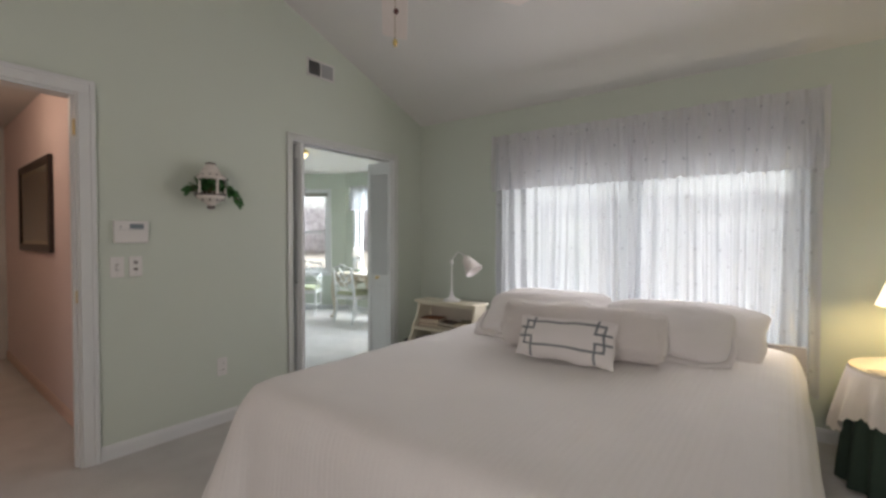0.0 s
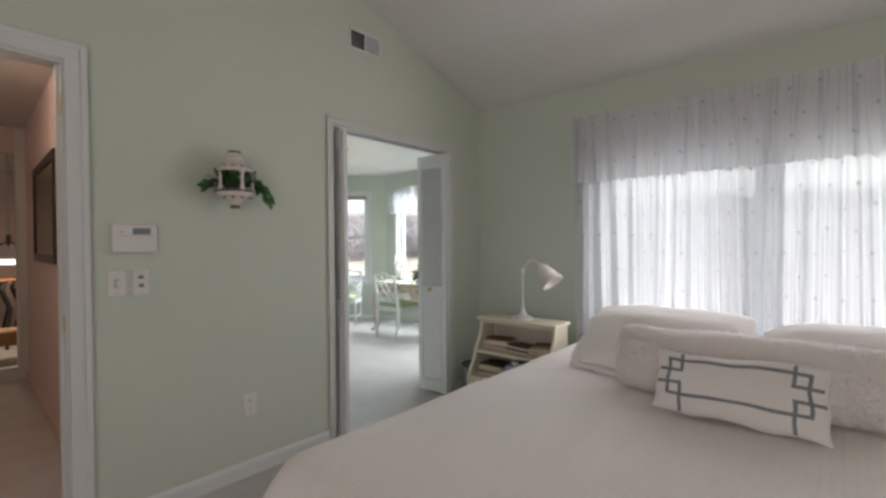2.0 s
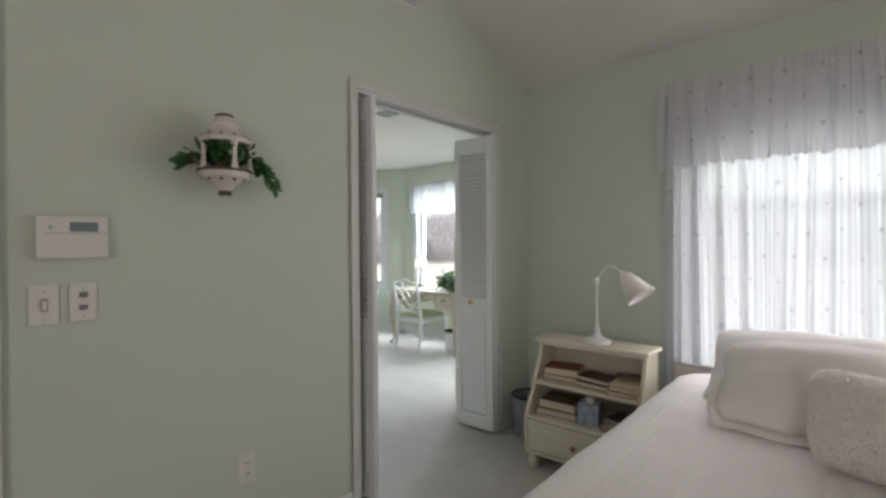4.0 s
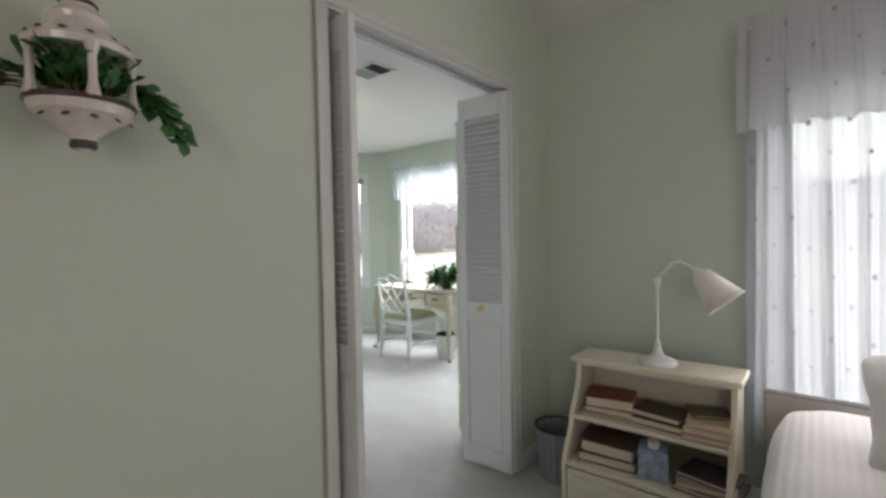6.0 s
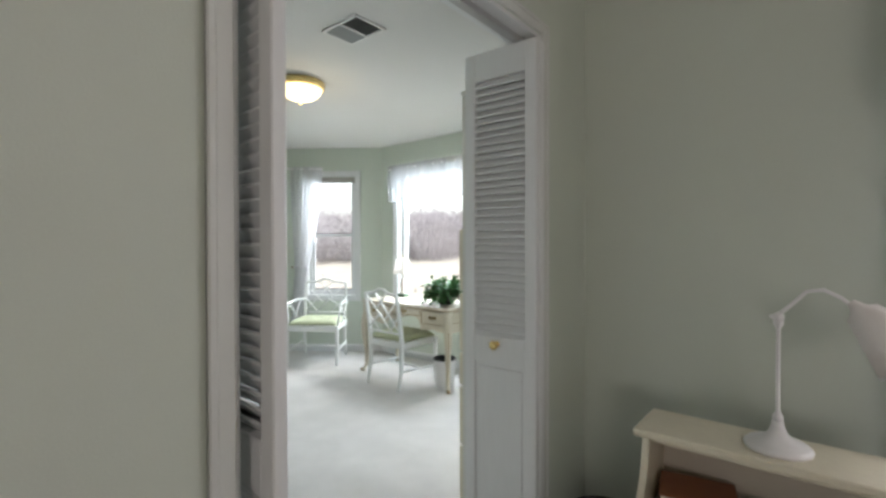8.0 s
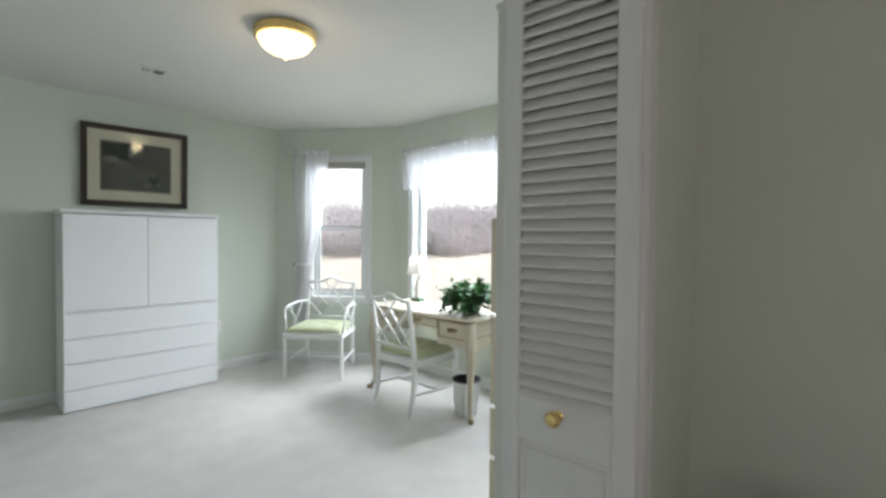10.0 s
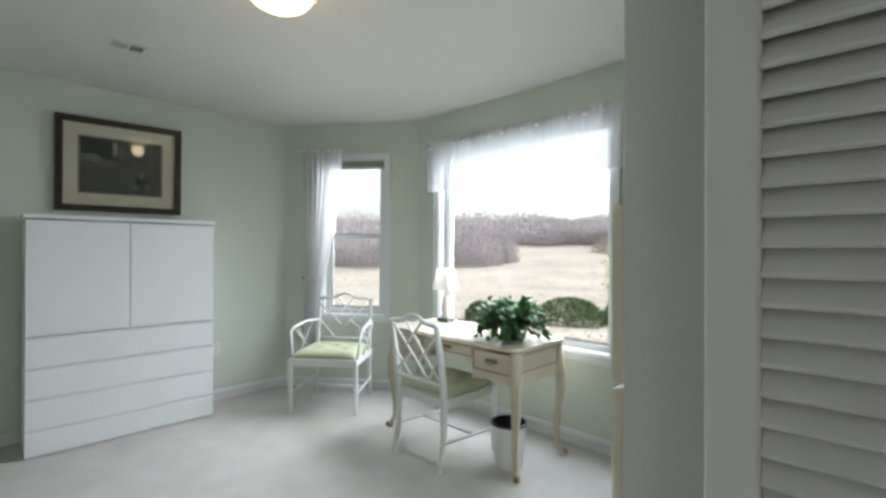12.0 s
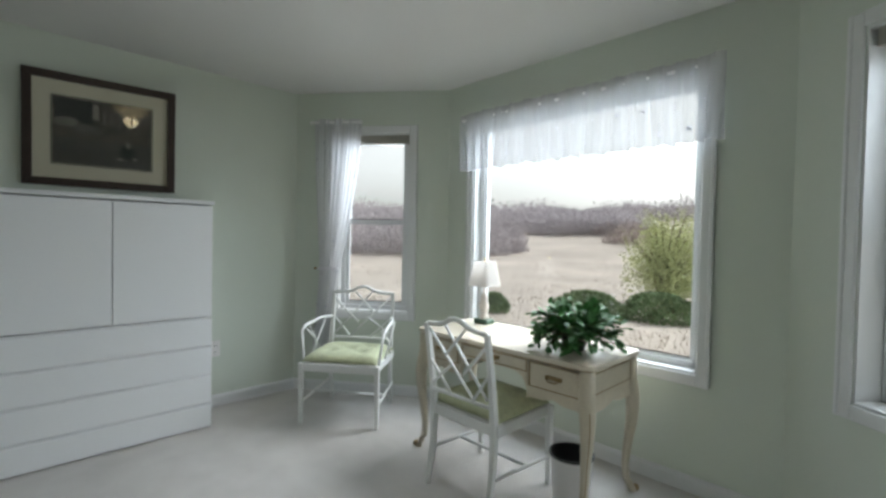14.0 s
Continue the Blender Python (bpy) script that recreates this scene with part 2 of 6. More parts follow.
# west wall: pieces round the two openings, gable on top
bm = bmesh.new()
west = Matrix.Translation((WX, SY, 0)) @ pose(0, 0, 0, 0, 0, 90)
wall_pieces(bm, NY - SY, 0, EAVE, 0.12, [(HALL[0] - SY, HALL[1] - SY, 0, HALL[2]), (BIF[0] - SY, BIF[1] - SY, 0, BIF[2])], west)
prism(bm, [(SY, EAVE), (NY, EAVE), (RIDGE_Y, roof(RIDGE_Y))], "x", WX - 0.12, WX)
structure(part("wall_west", bm, WALL), "pale green painted gable wall")
W1 = (-1.90, 0.24, 0.56, 2.02)  # bedroom window opening
bm = wall_pieces(bmesh.new(), EX - WX, 0, EAVE + 0.02, 0.16, [(W1[0] - WX, W1[1] - WX, W1[2], W1[3])], Matrix.Translation((WX, NY, 0)))
structure(part("wall_north", bm, WALL), "pale green painted window wall")
structure(part("wall_east", prism(bmesh.new(), [(SY, 0), (NY, 0), (NY, EAVE), (RIDGE_Y, roof(RIDGE_Y)), (SY, EAVE)], "x", EX, EX + 0.12), WALL), "pale green painted wall")
# the hole is made for the fill lamp; this wall is never seen
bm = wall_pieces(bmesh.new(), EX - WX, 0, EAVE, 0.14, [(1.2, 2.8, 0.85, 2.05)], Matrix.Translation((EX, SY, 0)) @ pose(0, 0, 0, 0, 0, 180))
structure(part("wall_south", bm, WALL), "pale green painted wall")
bm = prism(bmesh.new(), [(NY + 0.5, EAVE - 0.5 * SLOPE), (RIDGE_Y, roof(RIDGE_Y)), (SY - 0.2, EAVE - 0.2 * SLOPE), (SY - 0.2, EAVE + 0.1), (RIDGE_Y, roof(RIDGE_Y) + 0.2), (NY + 0.5, EAVE + 0.1)], "x", WX - 0.0, EX + 0.12)
structure(part("ceiling_bedroom", bm, CEIL), "off-white painted vaulted ceiling")


def slab_wall(name, p, q, lo, hi, holes, mat, label, depth=0.14):
    """A wall from p to q whose room lies to the right of the way."""
    p, q = Vector((*p, 0)), Vector((*q, 0))
    d = q - p
    m = Matrix.Translation(p) @ pose(0, 0, 0, 0, 0, math.degrees(math.atan2(d.y, d.x)))
    return structure(part(name, wall_pieces(bmesh.new(), d.length, lo, hi, depth, holes, m), mat), label), m


LA, LC = (Vector(B1) - Vector(A1)).length, (Vector(D1) - Vector(C1)).length
WA = (0.37, 0.97, 0.67, 2.12)           # bay windows in their walls
WB = (0.27, 1.82, 0.61, 2.14)
WC = (0.29, 0.89, 0.67, 2.12)
slab_wall("wall_bay_west", (BAYX, 1.09), A1, 0, BAYZ, [], WALL, "pale green painted wall")
_, MA = slab_wall("wall_bay_northwest", A1, B1, 0, BAYZ, [WA], WALL, "pale green angled bay wall")
_, MB = slab_wall("wall_bay_north", B1, C1, 0, BAYZ, [WB], WALL, "pale green bay wall with a picture window")
_, MC = slab_wall("wall_bay_northeast", C1, D1, 0, BAYZ, [WC], WALL, "pale green angled bay wall", 0.19)
slab_wall("wall_bay_east", (-3.12, 4.74), (-3.12, NY), 0, BAYZ, [], WALL, "pale green painted wall", 0.12)
structure(part("wall_bay_south", boxed((BAYX - 0.14, 1.02, 0), (-3.12, 1.09, BAYZ)), WALL), "pale green painted wall")
structure(part("ceiling_bay", prism(bmesh.new(), [(BAYX - 0.2, 1.09), (BAYX - 0.2, 4.75), (-6.3, 5.63), (-3.99, 5.63), (-3.05, 4.9), (-3.12, 4.7), (-3.12, 1.09)], "z", BAYZ, BAYZ + 0.12), CEIL), "white painted ceiling")
structure(part("wall_hall_north", prism(bmesh.new(), [(-6.5, 1.0), (-6.5, 1.015), (-3.12, 1.015), (-3.12, 0.865)], "z", 0, 2.45), PEACH), "peach painted hall wall")
structure(part("wall_hall_south", boxed((-10.5, -0.55, 0), (-3.12, -0.43, 2.45)), PEACH), "peach painted hall wall")
structure(part("wall_hall_end", boxed((-10.5, -0.43, 0), (-10.4, 2.4, 2.45)), PEACH), "peach painted far wall")
structure(part("ceiling_hall", boxed((-10.5, -0.55, 2.45), (-3.12, 1.02, 2.52)), CEIL), "warm lit hall ceiling")
structure(part("wall_hall_side", boxed((-10.5, 2.3, 0), (-7.6, 2.4, 2.45)), PEACH), "peach painted wall")
structure(part("ceiling_far_room", boxed((-10.5, 1.02, 2.45), (-7.6, 2.4, 2.52)), CEIL), "ceiling of the far room")


# ---- trim, baseboards, windows ----
def baseboard(p, q, mat=TRIM):
    """A board along the wall foot from p to q, the room to the right of the way."""
    p, q = Vector((*p, 0)), Vector((*q, 0))
    d = q - p
    m = Matrix.Translation(p) @ pose(0, 0, 0, 0, 0, math.degrees(math.atan2(d.y, d.x)))
    bm = prism(bmesh.new(), [(0, 0), (-0.014, 0), (-0.014, 0.065), (-0.009, 0.078), (-0.004, 0.085), (0, 0.085)], "x", 0, d.length)
    bmesh.ops.transform(bm, matrix=m, verts=bm.verts)
    structure(part("baseboard", bm, mat), "white painted baseboard")


baseboard((WX, SY), (WX, HALL[0] - 0.07))
baseboard((WX, HALL[1] + 0.072), (WX, BIF[0] - 0.048))
baseboard((WX, BIF[1] + 0.048), (WX, NY - 0.015))
baseboard((WX, NY), (EX, NY))
baseboard((BAYX, 1.09), (BAYX, A1[1] - 0.005))
baseboard(A1, B1)
baseboard(B1, C1)
baseboard(C1, D1)
baseboard((-3.12, 4.74), (-3.12, BIF[1] + 0.067))
# the hall board's warm shade is put into a peach tint
baseboard((-6.5, 0.999), (-3.12, 0.864), material("shaded_peach_base", (0.62, 0.47, 0.40), 0.6))


def casing(name, y0, y1, head, face, out, width=0.065, mat=TRIM):
    """Door trim on one face of the west wall: two legs and a head with a stepped profile, and the jamb lining."""
    t = thing(name, Matrix.Identity(4), "white painted wooden door casing", "", kind="structure")
    x0, x1 = face, face + out
    for a, b in ((y0 - width, y0 + 0.004), (y1 - 0.004, y1 + width)):
        bm = box(bmesh.new(), (x0, a, 0), (x1, b, head + 0.004), 0.004)
        inner, outer = (b, a) if a < y0 else (a, b)
        box(bm, (x0, outer, 0), (x1 + out * 0.4, outer + (inner - outer) * 0.32, head + width), 0.003)
        part("casing_leg", bm, mat, t)
    bm = box(bmesh.new(), (x0, y0 - width * 0.68, head), (x1, y1 + width * 0.68, head + width), 0.004)
    box(bm, (x0, y0 - width * 0.68, head + width * 0.68), (x1 + out * 0.4, y1 + width * 0.68, head + width), 0.003)
    part("casing_head", bm, mat, t)
    return t


casing("trim_hall_door", HALL[0], HALL[1], HALL[2], WX, 0.016, 0.075)
casing("trim_bifold", BIF[0], BIF[1], BIF[2], WX, 0.012, 0.046, CASING)
casing("trim_bifold_back", BIF[0], BIF[1], BIF[2], WX - 0.12, -0.016)
for nm, (y0, y1, hd) in (("door_jamb_hall", HALL), ("door_jamb_bifold", BIF)):
    t = thing(nm, Matrix.Identity(4), "white painted door jamb lining", "", kind="structure")
    part("jamb_side", boxed((WX - 0.12, y0, 0), (WX, y0 + 0.014, hd)), TRIM, t)
    part("jamb_side", boxed((WX - 0.12, y1 - 0.014, 0), (WX, y1, hd)), TRIM, t)
    part("jamb_head", boxed((WX - 0.12, y0 + 0.014, hd - 0.014), (WX, y1 - 0.014, hd)), TRIM, t)
    if nm == "door_jamb_hall":
        part("door_stop", boxed((WX - 0.07, y1 - 0.026, 0), (WX - 0.035, y1 - 0.014, hd - 0.014)), TRIM, t)
        part("strike_plate", boxed((WX - 0.03, y1 - 0.0165, 0.93), (WX - 0.002, y1 - 0.0135, 1.0), 0.001), BRASS, t, "small brass strike plate")
        part("hinge", boxed((WX - 0.03, y1 - 0.018, 1.86), (WX + 0.001, y1 - 0.0135, 1.95), 0.001), BRASS, t, "brass hinge leaf")
    else:
        part("track", boxed((WX - 0.075, y0 + 0.014, hd - 0.034), (WX - 0.045, y1 - 0.014, hd - 0.014)), GREYM, t, "grey metal bifold track")


def window(name, m, hole, sashes, depth=0.14, blind=True, mull=(), rail=0.03):
    """A window in a wall's hole: casing, jambs, sill, vinyl frame, sashes and panes. Local x along the wall, y outwards."""
    x0, x1, z0, z1 = hole
    t = thing(name, m, "white vinyl window with painted casing", "", kind="structure")
    c = 0.06
    bm = box(bmesh.new(), (x0 - c, -0.016, z0 - c), (x0, 0.0, z1 + c), 0.004)
    box(bm, (x0 - c, -0.022, z0 - c), (x0 - c + 0.02, 0.0, z1 + c), 0.004)
    part("casing_side", bm, TRIM, t)
    bm = box(bmesh.new(), (x1, -0.016, z0 - c), (x1 + c, 0.0, z1 + c), 0.004)
    box(bm, (x1 + c - 0.02, -0.022, z0 - c), (x1 + c, 0.0, z1 + c), 0.004)
    part("casing_side", bm, TRIM, t)
    part("casing_head", boxed((x0, -0.0165, z1), (x1, 0.0, z1 + c), 0.004), TRIM, t)
    part("window_apron", boxed((x0, -0.0165, z0 - c), (x1, 0.0, z0), 0.004), TRIM, t)
    bm = box(bmesh.new(), (x0, 0.0, z0 - 0.001), (x0 + 0.01, depth - 0.05, z1))
    box(bm, (x1 - 0.01, 0.0, z0), (x1, depth - 0.05, z1))
    box(bm, (x0, 0.0, z1 - 0.01), (x1, depth - 0.05, z1))
    part("jamb_lining", bm, TRIM, t)
    part("window_sill", boxed((x0 + 0.01, -0.005, z0), (x1 - 0.01, depth - 0.05, z0 + 0.012), 0.003), TRIM, t)
    fy0, fy1 = depth - 0.075, depth
    f = 0.035
    bm = box(bmesh.new(), (x0 + 0.01, fy0, z0 + 0.012), (x0 + 0.01 + f, fy1, z1 - 0.01), 0.003)
    box(bm, (x1 - 0.01 - f, fy0, z0 + 0.012), (x1 - 0.01, fy1, z1 - 0.01), 0.003)
    box(bm, (x0 + 0.01, fy0, z0 + 0.012), (x1 - 0.01, fy1, z0 + 0.012 + f), 0.003)
    box(bm, (x0 + 0.01, fy0, z1 - 0.01 - f), (x1 - 0.01, fy1, z1 - 0.01), 0.003)
    for mx in mull:
        box(bm, (mx - 0.045, fy0 - 0.01, z0 + 0.012), (mx + 0.045, fy1, z1 - 0.01), 0.003)
    part("window_frame", bm, VINYL, t)
    edges = [x0 + 0.01 + f, *[v for mx in mull for v in (mx - 0.045, mx + 0.045)], x1 - 0.01 - f]
    zb, zt = z0 + 0.012 + f, z1 - 0.01 - f
    for a, b in zip(edges[::2], edges[1::2]):
        for k in range(sashes):
            s0 = zb + (zt - zb) * k / sashes
            s1 = zb + (zt - zb) * (k + 1) / sashes
            y = fy0 + 0.016 + 0.022 * k
            r = rail
            if k == 0 and sashes == 2:
                s1 += 0.02
            bm = box(bmesh.new(), (a, y, s0), (a + r, y + 0.02, s1), 0.002)
            box(bm, (b - r, y, s0), (b, y + 0.02, s1), 0.002)
            box(bm, (a + r, y, s0), (b - r, y + 0.02, s0 + r), 0.002)
            box(bm, (a + r, y, s1 - r), (b - r, y + 0.02, s1), 0.002)
            sash = part("sash", bm, VINYL, t)
            bm = box(bmesh.new(), (a + r, y + 0.001, s0 + r), (b - r, y + 0.004, s0 + r + 0.006))
            part("pane_gasket", bm, DARK, sash)
            pane = part("pane", boxed((a + r - 0.004, y + 0.008, s0 + r - 0.004), (b - r + 0.004, y + 0.012, s1 - r + 0.004)), GLASS, sash)
            pane.visible_shadow = False
    if blind:
        bm = bmesh.new()
        for k in range(6):
            box(bm, (x0 + 0.02, 0.02, z1 - 0.02 - 0.012 * k), (x1 - 0.02, 0.055, z1 - 0.012 - 0.012 * k), 0.001)
        part("raised_blind", bm, material("taupe_blind", (0.42, 0.40, 0.35), 0.7), t, "taupe blind drawn up to the top")
    return t


window("window_bedroom", Matrix.Translation((0, NY, 0)), W1, 2, depth=0.16, blind=False, mull=(-0.83,))
# added, unseen window that frames the south fill lamp
window("window_south_added", Matrix.Translation((EX, SY, 0)) @ pose(0, 0, 0, 0, 0, 180), (1.2, 2.8, 0.85, 2.05), 2, blind=False, mull=(2.0,))
window("window_bay_west", MA, WA, 2)
window("window_bay_front", MB, WB, 1, blind=False, rail=0.014)
window("window_bay_east", MC, WC, 2, depth=0.19, rail=0.045)


# ---- curtains ----
def fold(u, seed):
    """Depth of the gathers at a place u metres along a curtain."""
    return 0.022 * math.sin(u * 46 + seed + 1.5 * math.sin(u * 7 + seed)) + 0.012 * math.sin(u * 103 + 2.3 * seed) + 0.01 * math.sin(u * 17.3 + seed) + 0.008 * math.sin(u * 171 + 3 * math.sin(u * 5 + seed))


def sheet(name, x0, x1, z0, z1, y, mat, parent, seed, amp=1.0, hem=0.0, flare=0.0, dots=0.0, step=0.007, rows=16, shape=None):
    """A gathered sheer; hem: depth of the scallops at its foot; dots: metres between embroidered spots."""
    n = int((x1 - x0) / step)
    verts, faces = [], []

    def at(u, v):
        x = x0 + (x1 - x0) * u
        foot = z0 + hem * abs(math.sin((x - x0) * 2 * math.pi / 0.15))
        z = z1 + (foot - z1) * v
        d = 1.35 * fold(x + 0.03 * v * math.sin(x * 9), seed) * amp * (0.55 + 0.6 * v)
        x += flare * v * (u - 0.5) * 2
        p = Vector((x, y + d, z))
        return shape(p, u, v) if shape else p

    for j in range(rows + 1):
        for i in range(n + 1):
            verts.append(at(i / n, j / rows))
    for j in range(rows):
        for i in range(n):
            a = j * (n + 1) + i
            faces.append((a, a + 1, a + n + 2, a + n + 1))
    cloth = raw(name, verts, faces, mat, parent, smooth=True)
    if dots:
        rng = random.Random(int(seed * 100))
        dv, df = [], []
        for j in range(int((z1 - z0) / dots)):
            for i in range(int((x1 - x0) / dots)):
                u = (i + 0.25 + 0.5 * (j % 2) + rng.uniform(-0.1, 0.1)) * dots / (x1 - x0)
                v = (j + 0.5 + rng.uniform(-0.1, 0.1)) * dots / (z1 - z0)
                if not (0.01 < u < 0.99 and v < 0.97):
                    continue
                r = rng.uniform(0.010, 0.015)
                b = len(dv)
                for k in range(8):
                    a = 2 * math.pi * k / 8
                    rr = r * (1.0 if k % 2 else 0.7)
                    q = at(u + rr * math.cos(a) * 0.75 / (x1 - x0), v + rr * math.sin(a) / (z1 - z0))
                    dv.append(q + Vector((0, -0.003, 0)))
                df.append(tuple(range(b, b + 8)))
        ob = raw("embroidered_spots", dv, df, DOTS, cloth)
        ob["kind"] = "stuff"
    return cloth


def rod(parent, a, b, reach=0.085):
    bm = tube(bmesh.new(), [a, b], 0.009, 10)
    for e in (a, b):
        lathe(bm, [(0.001, -0.016), (0.013, -0.008), (0.014, 0.004), (0.001, 0.016)], 10, Matrix.Translation(e))
    part("curtain_rod", bm, METALW, parent)
    for e, o in ((a, 1), (b, -1)):
        e = Vector(e)
        part("rod_bracket", tube(bmesh.new(), [e + Vector((0.02 * o, 0, 0)), e + Vector((0.02 * o, reach, 0))], 0.006, 6), METALW, parent)


t = thing("curtain", pose(-0.83, 3.555, 0), "sheer white spotted curtains under a scalloped valance", "curtain")
rod(t, (-1.15, 0, 2.165), (1.14, 0, 2.165), 0.16)
sheet("curtain_panel", -1.145, -0.01, 0.32, 2.16, 0.01, SHEER, t, 1.3, dots=0.125)
sheet("curtain_panel", 0.0, 1.14, 0.32, 2.16, 0.01, SHEER, t, 4.1, dots=0.125)
sheet("valance", -1.178, 1.165, 1.72, 2.215, -0.035, SHEER_B, t, 2.2, amp=0.8, hem=0.014, dots=0.14, rows=8)

t = thing("valance_curtain", pose(-5.18, 5.37, 0), "short sheer white spotted valance over the picture window", "valance")
rod(t, (-0.85, 0.02, 2.16), (0.85, 0.02, 2.16))
sheet("valance", -0.87, 0.87, 1.775, 2.20, 0.0, cloth_sheer("light_valance_cloth", (0.72, 0.73, 0.75), 0.36, 0.12), t, 3.3, amp=0.7, hem=0.014, dots=0.14, rows=8)


def tied(p, u, v):
    """Draws a panel in towards its tie-back at the wall side."""
    z = p.z
    if z > 1.02:
        k = (max(0.0, 2.2 - z) / 1.18) ** 1.6
        narrow, centre = 1.0 - 0.55 * k, 0.02 - 0.06 * k
    else:
        k = (1.02 - z) / 0.6
        narrow, centre = 0.45 - 0.1 * k, -0.04 - 0.06 * k
    return Vector((centre + (p.x) * narrow, p.y, z))


t = thing("tied_curtain", MA @ pose(0.36, -0.08, 0), "sheer white curtain panel tied back beside the bay window", "curtain")
rod(t, (-0.19, 0, 2.195), (0.22, 0, 2.195))
sheet("curtain_panel", -0.19, 0.2, 0.38, 2.22, 0.0, cloth_sheer("tied_sheer_cloth", (0.86, 0.86, 0.88), 0.3), t, 5.1, dots=0.13, step=0.006, rows=30, shape=tied)
part("tie_back", lathe(bmesh.new(), [(0.088, -0.012), (0.095, 0), (0.088, 0.012), (0.08, 0)], 20, pose(-0.035, 0.0, 1.02), (1.0, 0.45), False), SHEER_B, t, "white cloth tie-back band")
part("tie_back_hook", lathe(bmesh.new(), [(0.002, 0), (0.012, 0.004), (0.012, 0.012), (0.004, 0.016), (0.004, 0.085)], 12, pose(-0.15, 0.0, 1.02, -90)), OLDBRASS, t, "dark metal tie-back knob")


# ---- bifold doors ----
def leaf(m, parent, knob=False):
    """One bifold leaf, 0.315 wide: louvres above, a sunk panel below. Local x along it, y its thickness."""
    w, th, hgt = 0.315, 0.03, 2.03
    st = 0.047
    f = new("door_leaf")
    f.parent, f.matrix_local = parent, m
    bm = box(bmesh.new(), (0, 0, 0), (st, th, hgt), 0.003)
    part("stile", bm, DOORW, f)
    part("stile", boxed((w - st, 0, 0), (w, th, hgt), 0.003), DOORW, f)
    part("rail", boxed((st, 0.001, 0), (w - st, th - 0.001, 0.10), 0.002), DOORW, f)
    part("rail", boxed((st, 0.001, 0.80), (w - st, th - 0.001, 0.905), 0.002), DOORW, f)
    part("rail", boxed((st, 0.001, 1.917), (w - st, th - 0.001, hgt), 0.002), DOORW, f)
    bm = box(bmesh.new(), (st, 0.011, 0.10), (w - st, 0.019, 0.80))
    box(bm, (st + 0.012, 0.006, 0.112), (w - st - 0.012, 0.024, 0.788), 0.006)
    part("sunk_panel", bm, DOORW, f)
    n = 36
    first = None
    for k in range(n):
        z = 0.905 + (k + 0.5) * 1.012 / n
        place = pose(st, th / 2, z, 50)
        if first is None:
            first = part("slat", boxed((0, -0.021, -0.0035), (w - 2 * st, 0.021, 0.0035), 0.0015), DOORW, f)
            first.matrix_local = place
        else:
            same("slat", first, f, place)
    if knob:
        part("knob", lathe(bmesh.new(), [(0.013, 0), (0.008, 0.003), (0.007, 0.014), (0.015, 0.02), (0.018, 0.028), (0.012, 0.035), (0.002, 0.037)], 18, pose(w / 2 - 0.01, 0, 0.88, 90)), BRASS, f, "polished brass knob")
    return f


t = thing("door_bifold_right", pose(WX + 0.008, 3.215, 0.02), "white louvred bifold door folded open", "bifold door")
# the leading leaf faces the opening, the trailing leaf lies behind it against the jamb
leaf(pose(-0.303, -0.014, 0, 0, 0, 2.4), t, True)
leaf(pose(-0.303, 0.0355, 0, 0, 0, 0), t, False)
part("pivot_pin", lathe(bmesh.new(), [(0.006, 0), (0.006, 0.02)], 8, pose(-0.05, 0.015, 2.03)), GREYM, t)
t = thing("door_bifold_left", pose(WX + 0.065, 2.148, 0.02), "white louvred bifold door folded back with its leaves apart", "bifold door")
leaf(pose(0, 0.03, 0, 0, 0, 180), t, False)
leaf(pose(-0.07, 0.064, 0, 0, 0, 180), t, False)
part("pivot_pin", lathe(bmesh.new(), [(0.006, 0), (0.006, 0.02)], 8, pose(-0.125, 0.015, 2.03)), GREYM, t)


# ---- wall fittings of the bedroom ----
def plate(name, y0, y1, z0, z1, label, category, x=WX):
    t = thing(name, pose(x, (y0 + y1) / 2, (z0 + z1) / 2), label, category)
    hy, hz = (y1 - y0) / 2, (z1 - z0) / 2
    part("cover_plate", boxed((0, -hy, -hz), (0.007, hy, hz), 0.003, 2), PLASTIC, t)
    for s in (-1, 1):
        part("screw", lathe(bmesh.new(), [(0.003, 0), (0.003, 0.0015), (0.001, 0.002)], 8, pose(0.007, 0, s * hz * 0.72, 0, 90)), GREYM, t)
    return t


t = plate("light_switch", 0.884, 0.955, 1.062, 1.183, "white light switch plate on green wall", "light switch")
part("toggle", boxed((0.006, -0.006, -0.014), (0.02, 0.006, 0.012), 0.002), PLASTIC, t)
part("toggle_slot", boxed((0.0068, -0.009, -0.02), (0.0078, 0.009, 0.02)), material("grey_plastic", (0.4, 0.38, 0.37), 0.5), t)
t = plate("wall_control", 0.98, 1.05, 1.062, 1.183, "white wall control plate with two dark buttons", "wall control")
for s in (-1, 1):
    part("button", boxed((0.006, -0.011, 0.006 + 0.02 * s - 0.009), (0.011, 0.011, 0.006 + 0.02 * s + 0.007), 0.002), material("dark_grey_plastic", (0.22, 0.2, 0.19), 0.5), t)
